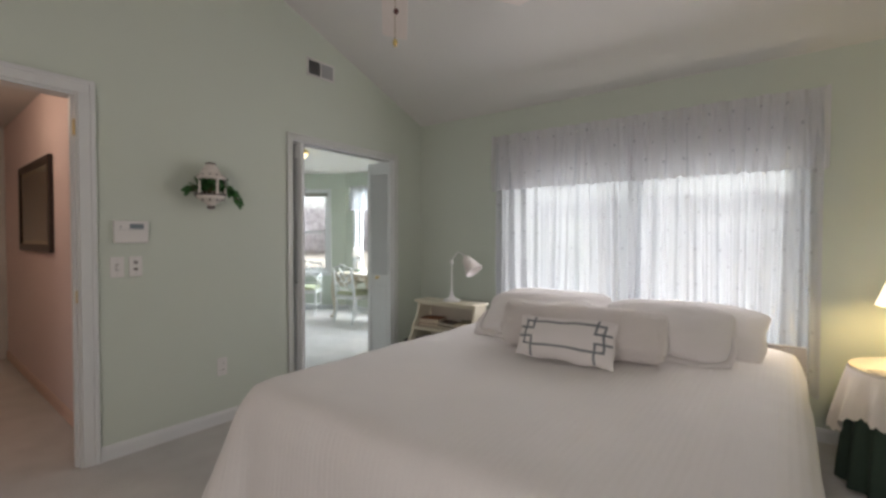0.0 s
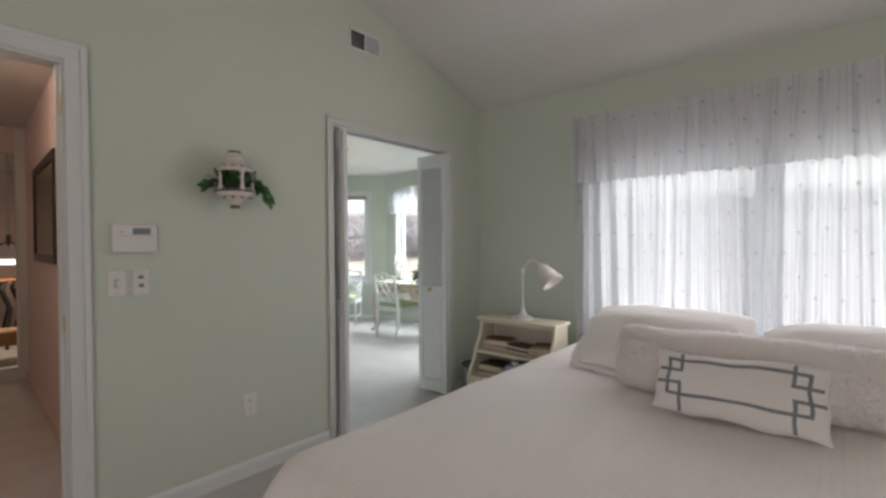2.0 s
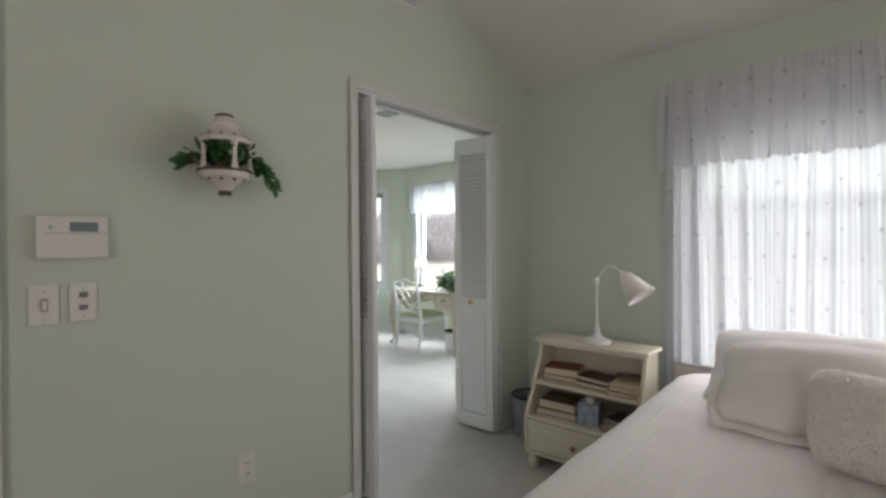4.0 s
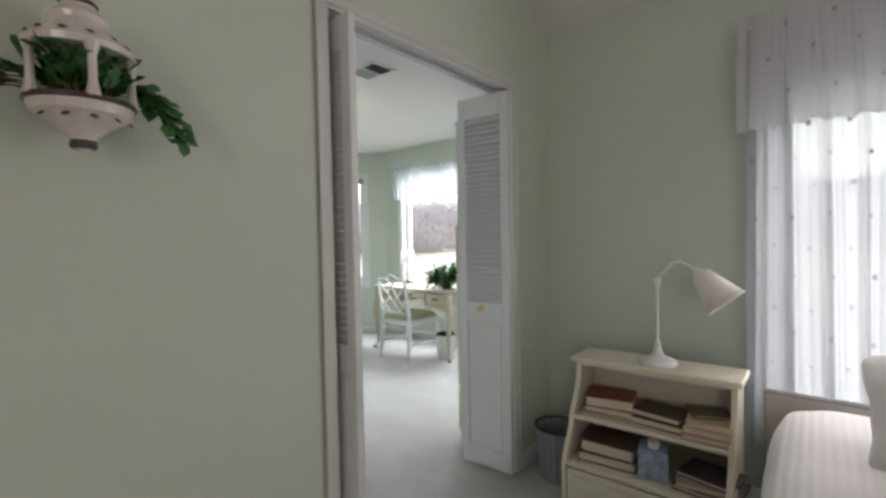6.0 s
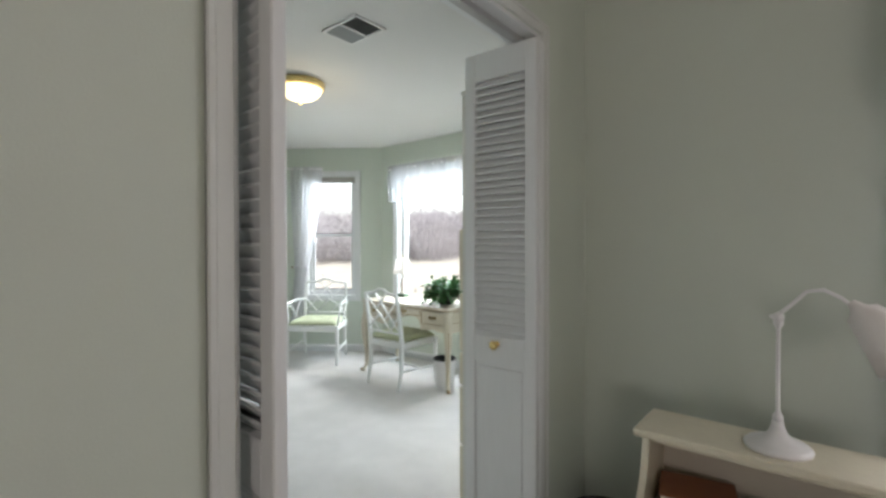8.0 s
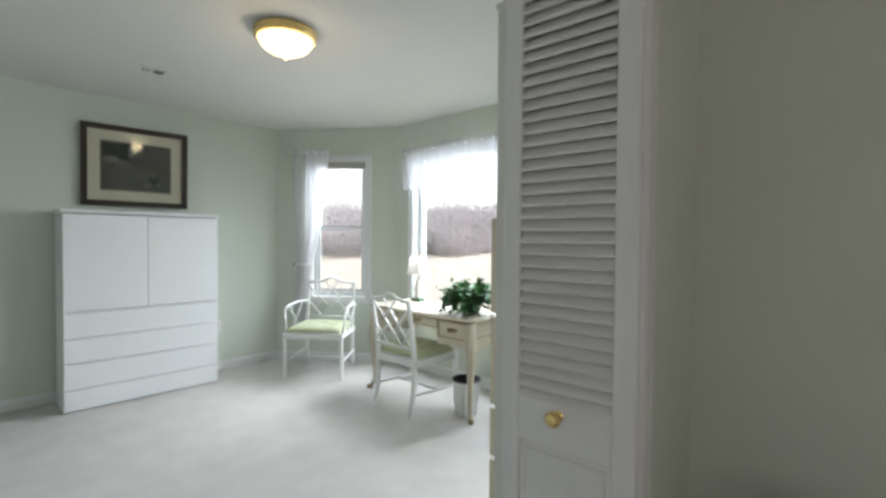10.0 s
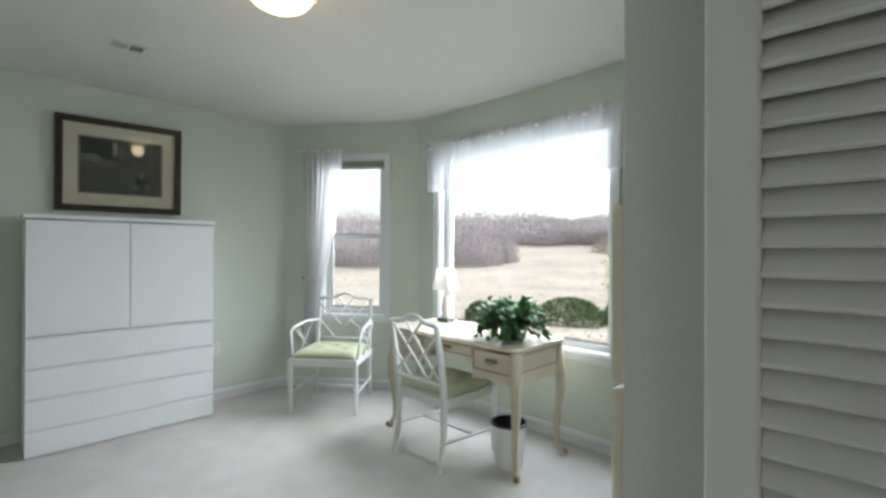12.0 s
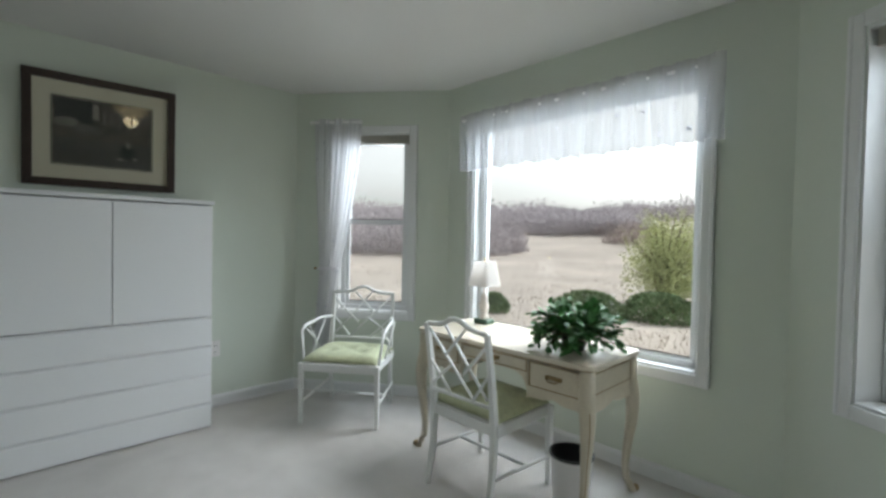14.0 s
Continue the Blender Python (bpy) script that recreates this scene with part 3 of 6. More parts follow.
for t in (plate("wall_outlet", 1.50, 1.57, 0.335, 0.46, "white electric outlet low on green wall", "outlet"), plate("wall_outlet", 4.01, 4.08, 0.37, 0.49, "white electric outlet on green wall beside the armoire", "outlet", BAYX)):
    for s in (-1, 1):
        sock = part("socket", lathe(bmesh.new(), [(0.017, 0), (0.017, 0.003), (0.014, 0.004)], 16, pose(0.006, 0, 0.022 * s, 0, 90)), PLASTIC, t)
        bm = box(bmesh.new(), (0.0095, -0.008, 0.022 * s - 0.005), (0.0108, -0.005, 0.022 * s + 0.006))
        box(bm, (0.0095, 0.005, 0.022 * s - 0.005), (0.0108, 0.008, 0.022 * s + 0.006))
        part("slots", bm, DARK, sock)

t = thing("thermostat", pose(WX, 0.99, 1.33), "white wall thermostat with a small grey display", "thermostat")
part("body", boxed((0, -0.089, -0.066), (0.028, 0.089, 0.066), 0.006, 2), PLASTIC, t)
part("display", boxed((0.0275, -0.01, 0.018), (0.0295, 0.062, 0.048), 0.002), material("grey_display", (0.22, 0.26, 0.29), 0.2), t, "grey-blue display")
part("flap_groove", boxed((0.0272, -0.07, 0.011), (0.0284, 0.089, 0.0135)), GREYM, t)
part("button", lathe(bmesh.new(), [(0.006, 0), (0.006, 0.004), (0.003, 0.005)], 12, pose(0.027, -0.056, 0.03, 0, 90)), GREYM, t)
part("button", lathe(bmesh.new(), [(0.005, 0), (0.005, 0.004), (0.002, 0.005)], 12, pose(0.027, -0.056, -0.008, 0, 90)), PLASTIC, t)


def grille(name, m, w, h, label):
    """An air register with two louvre fields, lying in local xy and facing +z."""
    t = thing(name, m, label, "air vent")
    b = 0.016
    bm = box(bmesh.new(), (-w / 2, -h / 2, 0), (-w / 2 + b, h / 2, 0.008), 0.002)
    box(bm, (w / 2 - b, -h / 2, 0), (w / 2, h / 2, 0.008), 0.002)
    box(bm, (-w / 2, -h / 2, 0), (w / 2, -h / 2 + b, 0.008), 0.002)
    box(bm, (-w / 2, h / 2 - b, 0), (w / 2, h / 2, 0.008), 0.002)
    box(bm, (-0.006, -h / 2, 0), (0.006, h / 2, 0.0075), 0.002)
    part("frame", bm, PLASTIC, t)
    # black sheet in place of a duct: the shade behind the slats as colour
    part("backing", boxed((-w / 2 + b, -h / 2 + b, 0.0005), (w / 2 - b, h / 2 - b, 0.0015)), DARK, t)
    n = max(4, int((h - 2 * b) / 0.014))
    for side in (-1, 1):
        first = None
        for k in range(n):
            y = -h / 2 + b + (k + 0.5) * (h - 2 * b) / n
            place = pose(side * (w / 4 - 0.003), y, 0.005, 42 * side)
            if first is None:
                first = part("slat", boxed((-w / 4 + b / 2 + 0.003, -0.006, -0.0007), (w / 4 - b / 2 - 0.003, 0.006, 0.0007)), GREYM, t)
                first.matrix_local = place
            else:
                same("slat", first, t, place)
    return t


grille("wall_vent", pose(WX, 2.39, 2.70) @ Matrix(((0, 0, 1, 0), (1, 0, 0, 0), (0, 1, 0, 0), (0, 0, 0, 1))), 0.28, 0.145, "grey metal air return grille high on the gable wall")
grille("ceiling_vent", pose(-4.13, 3.31, BAYZ, 180), 0.29, 0.21, "white ceiling air register with dark slats")
grille("ceiling_vent", pose(-6.29, 3.25, BAYZ, 180, 0, 90), 0.165, 0.11, "small grey ceiling air register")


# ---- plants ----
def leaf_shape(verts, faces, base, way, up, length, width, blunt=0.5):
    """Adds one folded, pointed leaf."""
    way, up = way.normalized(), up.normalized()
    side = way.cross(up).normalized()
    up = side.cross(way)
    b = len(verts)
    verts += [base, base + way * length * 0.3 + side * width * 0.42 + up * length * 0.05, base + way * length * 0.68 + side * width * blunt + up * length * 0.03,
              base + way * length - up * length * 0.1, base + way * length * 0.68 - side * width * blunt + up * length * 0.03, base + way * length * 0.3 - side * width * 0.42 + up * length * 0.05,
              base + way * length * 0.45 - up * length * 0.04]
    faces += [(b, b + 1, b + 6), (b + 1, b + 2, b + 6), (b + 2, b + 3, b + 6), (b + 3, b + 4, b + 6), (b + 4, b + 5, b + 6), (b + 5, b, b + 6)]


def trailing(rng, origin, way, length, droop, verts, faces, sticks, size, wall=None, broad=0.72):
    """One trailing stem with alternate leaves."""
    p, d = Vector(origin), Vector(way).normalized()
    n = max(3, int(length / 0.022))
    pts = [p.copy()]
    for k in range(n):
        d = (d + Vector((rng.uniform(-0.25, 0.25), rng.uniform(-0.25, 0.25), rng.uniform(-0.15, 0.1) - droop)) * 0.35).normalized()
        p = p + d * (length / n)
        if wall is not None and p.x < wall:
            p.x = wall
        pts.append(p.copy())
        s = size * rng.uniform(0.6, 1.15)
        out = (d + Vector((rng.uniform(-1, 1), rng.uniform(-1, 1), rng.uniform(-0.7, 0.6)))).normalized()
        if wall is not None and out.x < 0:
            out.x *= -0.6
        leaf_shape(verts, faces, p + out * 0.008, out, Vector((rng.uniform(-0.5, 0.5) + (0.8 if wall is not None else 0), rng.uniform(-0.5, 0.5), 1)), s, s * broad)
    sticks.append(pts)


t = thing("wall_planter", pose(WX, 1.425, 1.48), "white painted ceramic wall planter with trailing ivy", "wall planter")
part("bowl", lathe(bmesh.new(), [(0.004, 0.0), (0.02, 0.012), (0.022, 0.03), (0.045, 0.05), (0.085, 0.075), (0.092, 0.10), (0.085, 0.105), (0.05, 0.09), (0.004, 0.085)], 28, pose(0.094, 0, 0)), CERAMIC, t)
part("glaze_band", lathe(bmesh.new(), [(0.0922, 0.093), (0.0945, 0.095), (0.0945, 0.102), (0.0922, 0.104)], 28, pose(0.094, 0, 0)), PAINTED, t, "dark painted band")
part("glaze_foot", lathe(bmesh.new(), [(0.0205, 0.008), (0.024, 0.012), (0.024, 0.022), (0.0215, 0.026)], 20, pose(0.094, 0, 0)), PAINTED, t)
part("hood", lathe(bmesh.new(), [(0.092, 0.20), (0.094, 0.212), (0.082, 0.225), (0.06, 0.245), (0.05, 0.262), (0.052, 0.272), (0.034, 0.29), (0.03, 0.30), (0.004, 0.306)], 28, pose(0.094, 0, 0)), CERAMIC, t)
part("glaze_cap", lathe(bmesh.new(), [(0.0305, 0.299), (0.034, 0.302), (0.03, 0.309), (0.004, 0.312)], 20, pose(0.094, 0, 0)), PAINTED, t, "dark painted cap")
for k, a in enumerate((0, 75, -75, 150, -150)):
    x, y = 0.094 + 0.086 * math.cos(radians(a)), 0.086 * math.sin(radians(a))
    part("pillar", tube(bmesh.new(), [(x, y, 0.10), (x, y, 0.13), (x, y, 0.18), (x, y, 0.205)], [0.014, 0.008, 0.008, 0.016], 8), CERAMIC, t)
for a in (-60, -30, 0, 30, 60):
    m = pose(0.094, 0, 0, 0, 0, a) @ pose(0.084, 0, 0.062, 0, 50)
    part("painted_flower", lathe(bmesh.new(), [(0.001, -0.002), (0.008, 0.0), (0.001, 0.003)], 6, m), PAINTED, t)
    m = pose(0.094, 0, 0, 0, 0, a) @ pose(0.082, 0, 0.226, 0, 30)
    part("painted_flower", lathe(bmesh.new(), [(0.001, -0.002), (0.009, 0.0), (0.001, 0.003)], 6, m), PAINTED, t)
part("soil", lathe(bmesh.new(), [(0.004, 0.088), (0.07, 0.09), (0.004, 0.098)], 16, pose(0.094, 0, 0)), STEM, t)
rng = random.Random(5)
lv, lf, st = [], [], []
for k in range(46):
    a = radians(rng.uniform(-180, 180))
    trailing(rng, (0.094 + 0.035 * math.cos(a), 0.035 * math.sin(a), 0.10), (math.cos(a) * 0.35, math.sin(a) * 0.35, 1.0), rng.uniform(0.05, 0.085), 0.1, lv, lf, st, 0.040, 0.012, 0.8)
for k in range(16):
    sy = 1 if k % 2 else -1
    trailing(rng, (0.08, 0.06 * sy, 0.11 + 0.003 * k), (0.25, 0.8 * sy, 0.5), rng.uniform(0.06, 0.12), 0.8, lv, lf, st, 0.040, 0.012, 0.72)
for k in range(7):
    trailing(rng, (0.08, 0.06, 0.16), (0.25, 1.0, 0.15), rng.uniform(0.12, 0.18), 0.75, lv, lf, st, 0.044, 0.012, 0.70)
raw("leaves", lv, lf, LEAF, t, smooth=False)["label"] = "green trailing ivy leaves"
bm = bmesh.new()
for pts in st:
    tube(bm, pts, 0.0015, 4)
part("stems", bm, STEM, t)


# ---- bed ----
QUILT = material("white_quilted_bedspread", (0.85, 0.82, 0.81), 0.92, vary=0.04, scale=2.5, fine=260, bump=0.0, sheen=0.15)
qn, ql = QUILT.node_tree.nodes, QUILT.node_tree.links
qw = qn.new("ShaderNodeTexWave")
qw.bands_direction = "X"
qw.inputs["Scale"].default_value, qw.inputs["Distortion"].default_value, qw.inputs["Detail"].default_value = 12.0, 0.6, 2.0
qc = qn.new("ShaderNodeTexCoord")
ql.new(qc.outputs["Object"], qw.inputs["Vector"])
qb = qn.new("ShaderNodeBump")
qb.inputs["Strength"].default_value, qb.inputs["Distance"].default_value = 0.35, 0.004
ql.new(qw.outputs["Fac"], qb.inputs["Height"])
ql.new(qb.outputs[0], qn["Principled BSDF"].inputs["Normal"])

BX0, BX1, BY0, BY1, BZ = -1.82, 0.19, 1.02, 3.42, 0.65
t = thing("bed", pose((BX0 + BX1) / 2, (BY0 + BY1) / 2, 0), "wide bed with a low taupe cloth headboard", "bed")
hw, hl = (BX1 - BX0) / 2 - 0.03, (BY1 - BY0) / 2 - 0.03
part("mattress", boxed((-hw, -hl, 0.30), (hw, hl - 0.02, 0.625), 0.06, 3), SHAM, t)
part("box_spring", boxed((-hw + 0.01, -hl + 0.01, 0.13), (hw - 0.01, hl - 0.02, 0.30), 0.02, 2), SHAM, t)
for x in (-hw + 0.08, hw - 0.08):
    for y in (-hl + 0.1, hl - 0.1):
        part("leg", lathe(bmesh.new(), [(0.02, 0), (0.03, 0.01), (0.025, 0.06), (0.035, 0.13)], 12, pose(x, y, 0)), DARKWOOD, t)
bm = box(bmesh.new(), (-1.09, hl + 0.03, 0.08), (1.06, hl + 0.075, 0.64), 0.012, 2)
hb = part("headboard", bm, HEADB, t, "low taupe upholstered headboard")
part("piping", tube(bmesh.new(), [(-1.085, hl + 0.03, 0.1), (-1.085, hl + 0.03, 0.635), (1.055, hl + 0.03, 0.635), (1.055, hl + 0.03, 0.1)], 0.004, 6), material("taupe_piping", (0.35, 0.32, 0.3), 0.9), hb)


def outline(n, x0, x1, y0, y1, r):
    """A rounded rectangle as n points, with outward directions."""
    cx, cy = (x0 + x1) / 2, (y0 + y1) / 2
    hx, hy = (x1 - x0) / 2, (y1 - y0) / 2
    out = []
    per = [("l", 2 * hy - 2 * r), ("c", r * math.pi / 2), ("b", 2 * hx - 2 * r), ("c", r * math.pi / 2), ("r", 2 * hy - 2 * r), ("c", r * math.pi / 2), ("t", 2 * hx - 2 * r), ("c", r * math.pi / 2)]
    total = sum(p[1] for p in per)
    corners = [(cx - hx + r, cy - hy + r, 180), (cx + hx - r, cy - hy + r, 270), (cx + hx - r, cy + hy - r, 0), (cx - hx + r, cy + hy - r, 90)]
    for i in range(n):
        s = total * i / n
        for k, (side, ln) in enumerate(per):
            if s <= ln:
                break
            s -= ln
        if side == "l":
            out.append(((cx - hx, cy + hy - r - s), (-1, 0), 0))
        elif side == "b":
            out.append(((cx - hx + r + s, cy - hy), (0, -1), 0))
        elif side == "r":
            out.append(((cx + hx, cy - hy + r + s), (1, 0), 0))
        elif side == "t":
            out.append(((cx + hx - r - s, cy + hy), (0, 1), 0))
        else:
            ox, oy, a0 = corners[k // 2]
            a = radians(a0 + 90 * s / ln)
            d = (math.cos(a), math.sin(a))
            out.append(((ox + r * d[0], oy + r * d[1]), d, math.sin(math.pi * s / ln)))
    return out


def bedspread():
    n = 420
    ol = outline(n, BX0, BX1, BY0, BY1 - 0.08, 0.13)
    cx, cy = (BX0 + BX1) / 2, (BY0 + BY1) / 2
    rings = []
    for f in [k / 26 for k in range(1, 27)]:
        ring = []
        for (x, y), d, c in ol:
            px, py = cx + (x - cx) * f, cy + (y - cy) * f
            edge = max(0.0, 1 - (1 - f) / 0.09) if f > 0.91 else 0.0
            z = BZ + 0.006 * noise.noise(Vector((px * 2.2, py * 2.2, 0))) + 0.004 * noise.noise(Vector((px * 7, py * 7, 3))) - 0.03 * edge ** 2
            ring.append((px, py, z))
        rings.append(ring)
    for k in range(1, 19):
        v = k / 18
        ring = []
        for i, ((x, y), d, c) in enumerate(ol):
            w = 0.5 * math.sin(i * 0.21) + 0.35 * math.sin(i * 0.47 + 1.0) + 0.3 * math.sin(i * 0.11 + 2)
            soft = math.sin(min(1.0, v * 4) * math.pi / 2)
            out = 0.035 * soft + 0.05 * v + 0.028 * w * v + 0.17 * c * v ** 1.3 * (1 if y < 2 else 0.2)
            head = y > BY1 - 0.12
            if head:
                out = 0.005
            z = BZ - 0.03 - (BZ - 0.045) * (v ** 1.1) + (0.02 * c * v)
            ring.append((x + d[0] * out, y + d[1] * out, max(0.012, z)))
        rings.append(ring)
    verts = [(cx, cy, BZ)] + [p for r in rings for p in r]
    faces = [(0, 1 + i, 1 + (i + 1) % n) for i in range(n)]
    for k in range(len(rings) - 1):
        a, b = 1 + k * n, 1 + (k + 1) * n
        for i in range(n):
            faces.append((a + i, b + i, b + (i + 1) % n, a + (i + 1) % n))
    ob = raw("bedspread", verts, faces, QUILT, None, smooth=True)
    return tagged(ob, "white quilted bedspread draped over the bed to the floor", "bedspread")


bedspread()


def cushion_mesh(w, h, th, pinch=0.08, puff=2.0, n=26, seed=0.0, wrinkle=0.006, soft=0.08, sag=0.17, crease=0.0):
    """A pillow in local xy, thickness along z; returns verts, faces and its surface."""
    def surf(u, v, s):
        e = max(0.0, (1 - abs(u) ** puff) * (1 - abs(v) ** puff))
        z = s * th / 2 * e ** 0.62
        drop = sag * h * (abs(u) ** 4) * max(0.0, v)
        x = u * w / 2 * (1 - pinch * (1 - v * v) * abs(u))
        y = v * h / 2 * (1 - pinch * (1 - u * u) * abs(v)) - drop
        rnd = 1 - soft * (u * u * v * v) ** 2.5
        x, y = x * rnd, y * rnd
        x += 0.012 * noise.noise(Vector((v * 2.2 + seed, u * 0.6, 1.7))) * abs(u)
        y += 0.016 * noise.noise(Vector((u * 2.4 + seed, v * 0.6, 4.1))) * abs(v)
        z += wrinkle * e * (noise.noise(Vector((u * 3 + seed, v * 3, s))) + 0.45 * noise.noise(Vector((u * 7 + seed, v * 5 + 3 * u, s + 4))))
        edge = max(abs(u), abs(v))
        z += s * crease * edge ** 3 * e ** 0.35 * noise.noise(Vector((u * 9 + seed, v * 9, 8)))
        return Vector((x, y, z))
    verts, faces = [], []
    for s in (1, -1):
        b = len(verts)
        for j in range(n + 1):
            for i in range(n + 1):
                u, v = math.sin(math.pi / 2 * (2 * i / n - 1)), math.sin(math.pi / 2 * (2 * j / n - 1))
                verts.append(surf(u, v, s))
        for j in range(n):
            for i in range(n):
                a = b + j * (n + 1) + i
                f = (a, a + 1, a + n + 2, a + n + 1)
                faces.append(f if s > 0 else f[::-1])
    return verts, faces, surf


def pillow(name, m, w, h, th, mat, label, category="pillow", group="", **kw):
    v, f, surf = cushion_mesh(w, h, th, **kw)
    t = thing(name, m, label, category, group)
    raw("cover", v, f, mat, t, smooth=True)
    return t, surf


def flange(t, surf, width, mat, seed):
    """The flat sewn border round a sham, rippling and drooping a little."""
    n = 34
    loop = [(-1 + 2 * i / n, -1) for i in range(n)] + [(1, -1 + 2 * i / n) for i in range(n)] + [(1 - 2 * i / n, 1) for i in range(n)] + [(-1, 1 - 2 * i / n) for i in range(n)]
    rings = []
    for k, s in ((0, -0.01), (1, 0.5), (2, 1.0)):
        ring = []
        for u, v in loop:
            p = surf(u, v, 1)
            out = Vector((u if abs(u) > 0.999 else 0.15 * u, v if abs(v) > 0.999 else 0.15 * v, 0))
            wave = noise.noise(Vector((p.x * 9 + seed, p.y * 9, 2.0)))
            ring.append(p + out * width * s * max(0.02, 0.12 - 0.80 * v) + Vector((0, 0, 0.012 * s * wave + (0.012 * s if v < 0 else -0.010 * s))))
        rings.append(ring)
    verts, faces, c = [p for r in rings for p in r], [], len(loop)
    for k in range(2):
        for i in range(c):
            faces.append((k * c + i, k * c + (i + 1) % c, (k + 1) * c + (i + 1) % c, (k + 1) * c + i))
    ob = raw("flange", verts, faces, mat, t, smooth=True)
    ob.modifiers.new("thickness", "SOLIDIFY").thickness = 0.004


pillow("bed_pillow", pose(-1.22, 2.99, 0.775, 36, 0, 1), 0.86, 0.46, 0.22, SHAM, "white cotton bed pillow leaning behind the sham", group="bed pillows", seed=1.0, sag=0.06, crease=0.012)
pillow("bed_pillow", pose(-0.34, 3.01, 0.765, 33, 0, -3), 0.86, 0.46, 0.22, SHAM, "white cotton bed pillow leaning behind the sham", group="bed pillows", seed=2.0, sag=0.14, crease=0.012)
for x, y, rz, w, seed in ((-1.18, 2.70, 2, 0.70, 3.0), (-0.42, 2.72, -3, 0.68, 4.0)):
    t, surf = pillow("pillow_sham", pose(x, y + 0.005, 0.795, 42, 0, rz), w + 0.03, 0.39, 0.19, SHAM, "soft white flanged pillow sham leaning on a bed pillow", group="shams", wrinkle=0.016, seed=seed, sag=0.10, crease=0.012, soft=0.10, pinch=0.04)
    flange(t, surf, 0.045, SHAM, seed)

# long fur cushion
t, fs = pillow("fur_cushion", pose(-0.80, 2.435, 0.785, 68, 0, 0.5), 0.93, 0.285, 0.22, FUR, "long white fluffy fur cushion", "cushion", n=34, wrinkle=0.004, seed=7.0, sag=0.0, pinch=0.0, soft=0.09, puff=3.2)
rng = random.Random(11)
hv, hf = [], []
for k in range(24000):
    u, v, s = rng.uniform(-1, 1), rng.uniform(-1, 1), 1 if rng.random() < 0.75 else -1
    p = fs(u, v, s)
    nrm = Vector((u * 0.35 * abs(u) ** 3, v * 0.8 * abs(v), s * 0.9)).normalized()
    d = (nrm * 0.9 + Vector((rng.uniform(-0.5, 0.5), rng.uniform(-0.8, 0.2), rng.uniform(-0.3, 0.3)))).normalized()
    ln = rng.uniform(0.010, 0.020)
    side = d.cross(Vector((rng.uniform(-1, 1), rng.uniform(-1, 1), rng.uniform(-1, 1)))).normalized() * 0.0009
    b = len(hv)
    hv += [p - side, p + side, p + d * ln]
    hf.append((b, b + 1, b + 2))
raw("fur_pile", hv, hf, PILE, t)["kind"] = "stuff"

# small cushion with a key-pattern ribbon
t, ks = pillow("accent_cushion", pose(-0.775, 2.20, 0.768, 66, 0, 2), 0.52, 0.225, 0.13, SHAM, "small white oblong cushion with grey key-pattern ribbon", "cushion", seed=9.0, pinch=0.03, soft=0.0, sag=0.0, crease=0.008)


def ribbon(parent, path, width=0.011):
    """A ribbon sewn along a path of (x, y) on the cushion's upper side."""
    bm = bmesh.new()
    for (x0, y0), (x1, y1) in zip(path, path[1:]):
        n = max(2, int(math.hypot(x1 - x0, y1 - y0) / 0.012))
        dx, dy = x1 - x0, y1 - y0
        ln = math.hypot(dx, dy)
        ox, oy = -dy / ln * width / 2, dx / ln * width / 2
        ex, ey = dx / ln * width / 2, dy / ln * width / 2
        prev = None
        for k in range(n + 1):
            s = k / n
            px, py = x0 - ex + (dx + 2 * ex) * s, y0 - ey + (dy + 2 * ey) * s
            row = [bm.verts.new(ks((px + a * ox) / 0.25 * 0.995, (py + a * oy) / 0.115 * 0.995, 1) + Vector((0, 0, 0.0025))) for a in (-1, 1)]
            if prev:
                bm.faces.new((prev[0], prev[1], row[1], row[0]))
            prev = row
    ob = part("ribbon", bm, BAND, parent)
    sol = ob.modifiers.new("thickness", "SOLIDIFY")
    sol.thickness = 0.0015


# a frame of ribbon whose tails cross it at each corner and run on to the seam
a, lo, hi, q = 0.205, -0.048, 0.084, 0.042
for sx in (-1, 1):
    ribbon(t, [(sx * (a - q), -0.106), (sx * (a - q), lo + q), (sx * 0.238, lo + q)])
    ribbon(t, [(sx * (a - q), 0.106), (sx * (a - q), hi - q), (sx * 0.238, hi - q)])
ribbon(t, [(-a, lo), (a, lo), (a, hi), (-a, hi), (-a, lo)])


# ---- bookcase nightstand ----
t = thing("bookcase_nightstand", pose(-2.282, 3.2, -0.01), "cream painted nightstand with stepped shelves, one drawer and bun feet", "nightstand")
W = 0.317
side = [(-0.20, 0.09), (-0.20, 0.30), (-0.19, 0.33), (-0.155, 0.39), (-0.12, 0.44), (-0.11, 0.49), (-0.095, 0.52), (-0.06, 0.57), (-0.035, 0.62), (-0.025, 0.67), (-0.02, 0.715), (0.165, 0.715), (0.165, 0.09)]
part("side_panel", prism(bmesh.new(), side, "x", -W, -W + 0.02), CREAM, t)
part("side_panel", prism(bmesh.new(), side, "x", W - 0.02, W), CREAM, t)
part("top_board", boxed((-W - 0.02, -0.05, 0.715), (W + 0.02, 0.175, 0.738), 0.006, 2), CREAM, t)
# shade behind the open shelves is put into this darker cream
part("back_panel", boxed((-W + 0.02, 0.15, 0.10), (W - 0.02, 0.163, 0.715)), material("shaded_cream_recess", (0.60, 0.54, 0.45), 0.6), t)
part("shelf", boxed((-W + 0.02, -0.115, 0.478), (W - 0.02, 0.15, 0.496), 0.003), CREAM, t)
part("shelf", boxed((-W + 0.02, -0.195, 0.295), (W - 0.02, 0.15, 0.313), 0.003), CREAM, t)
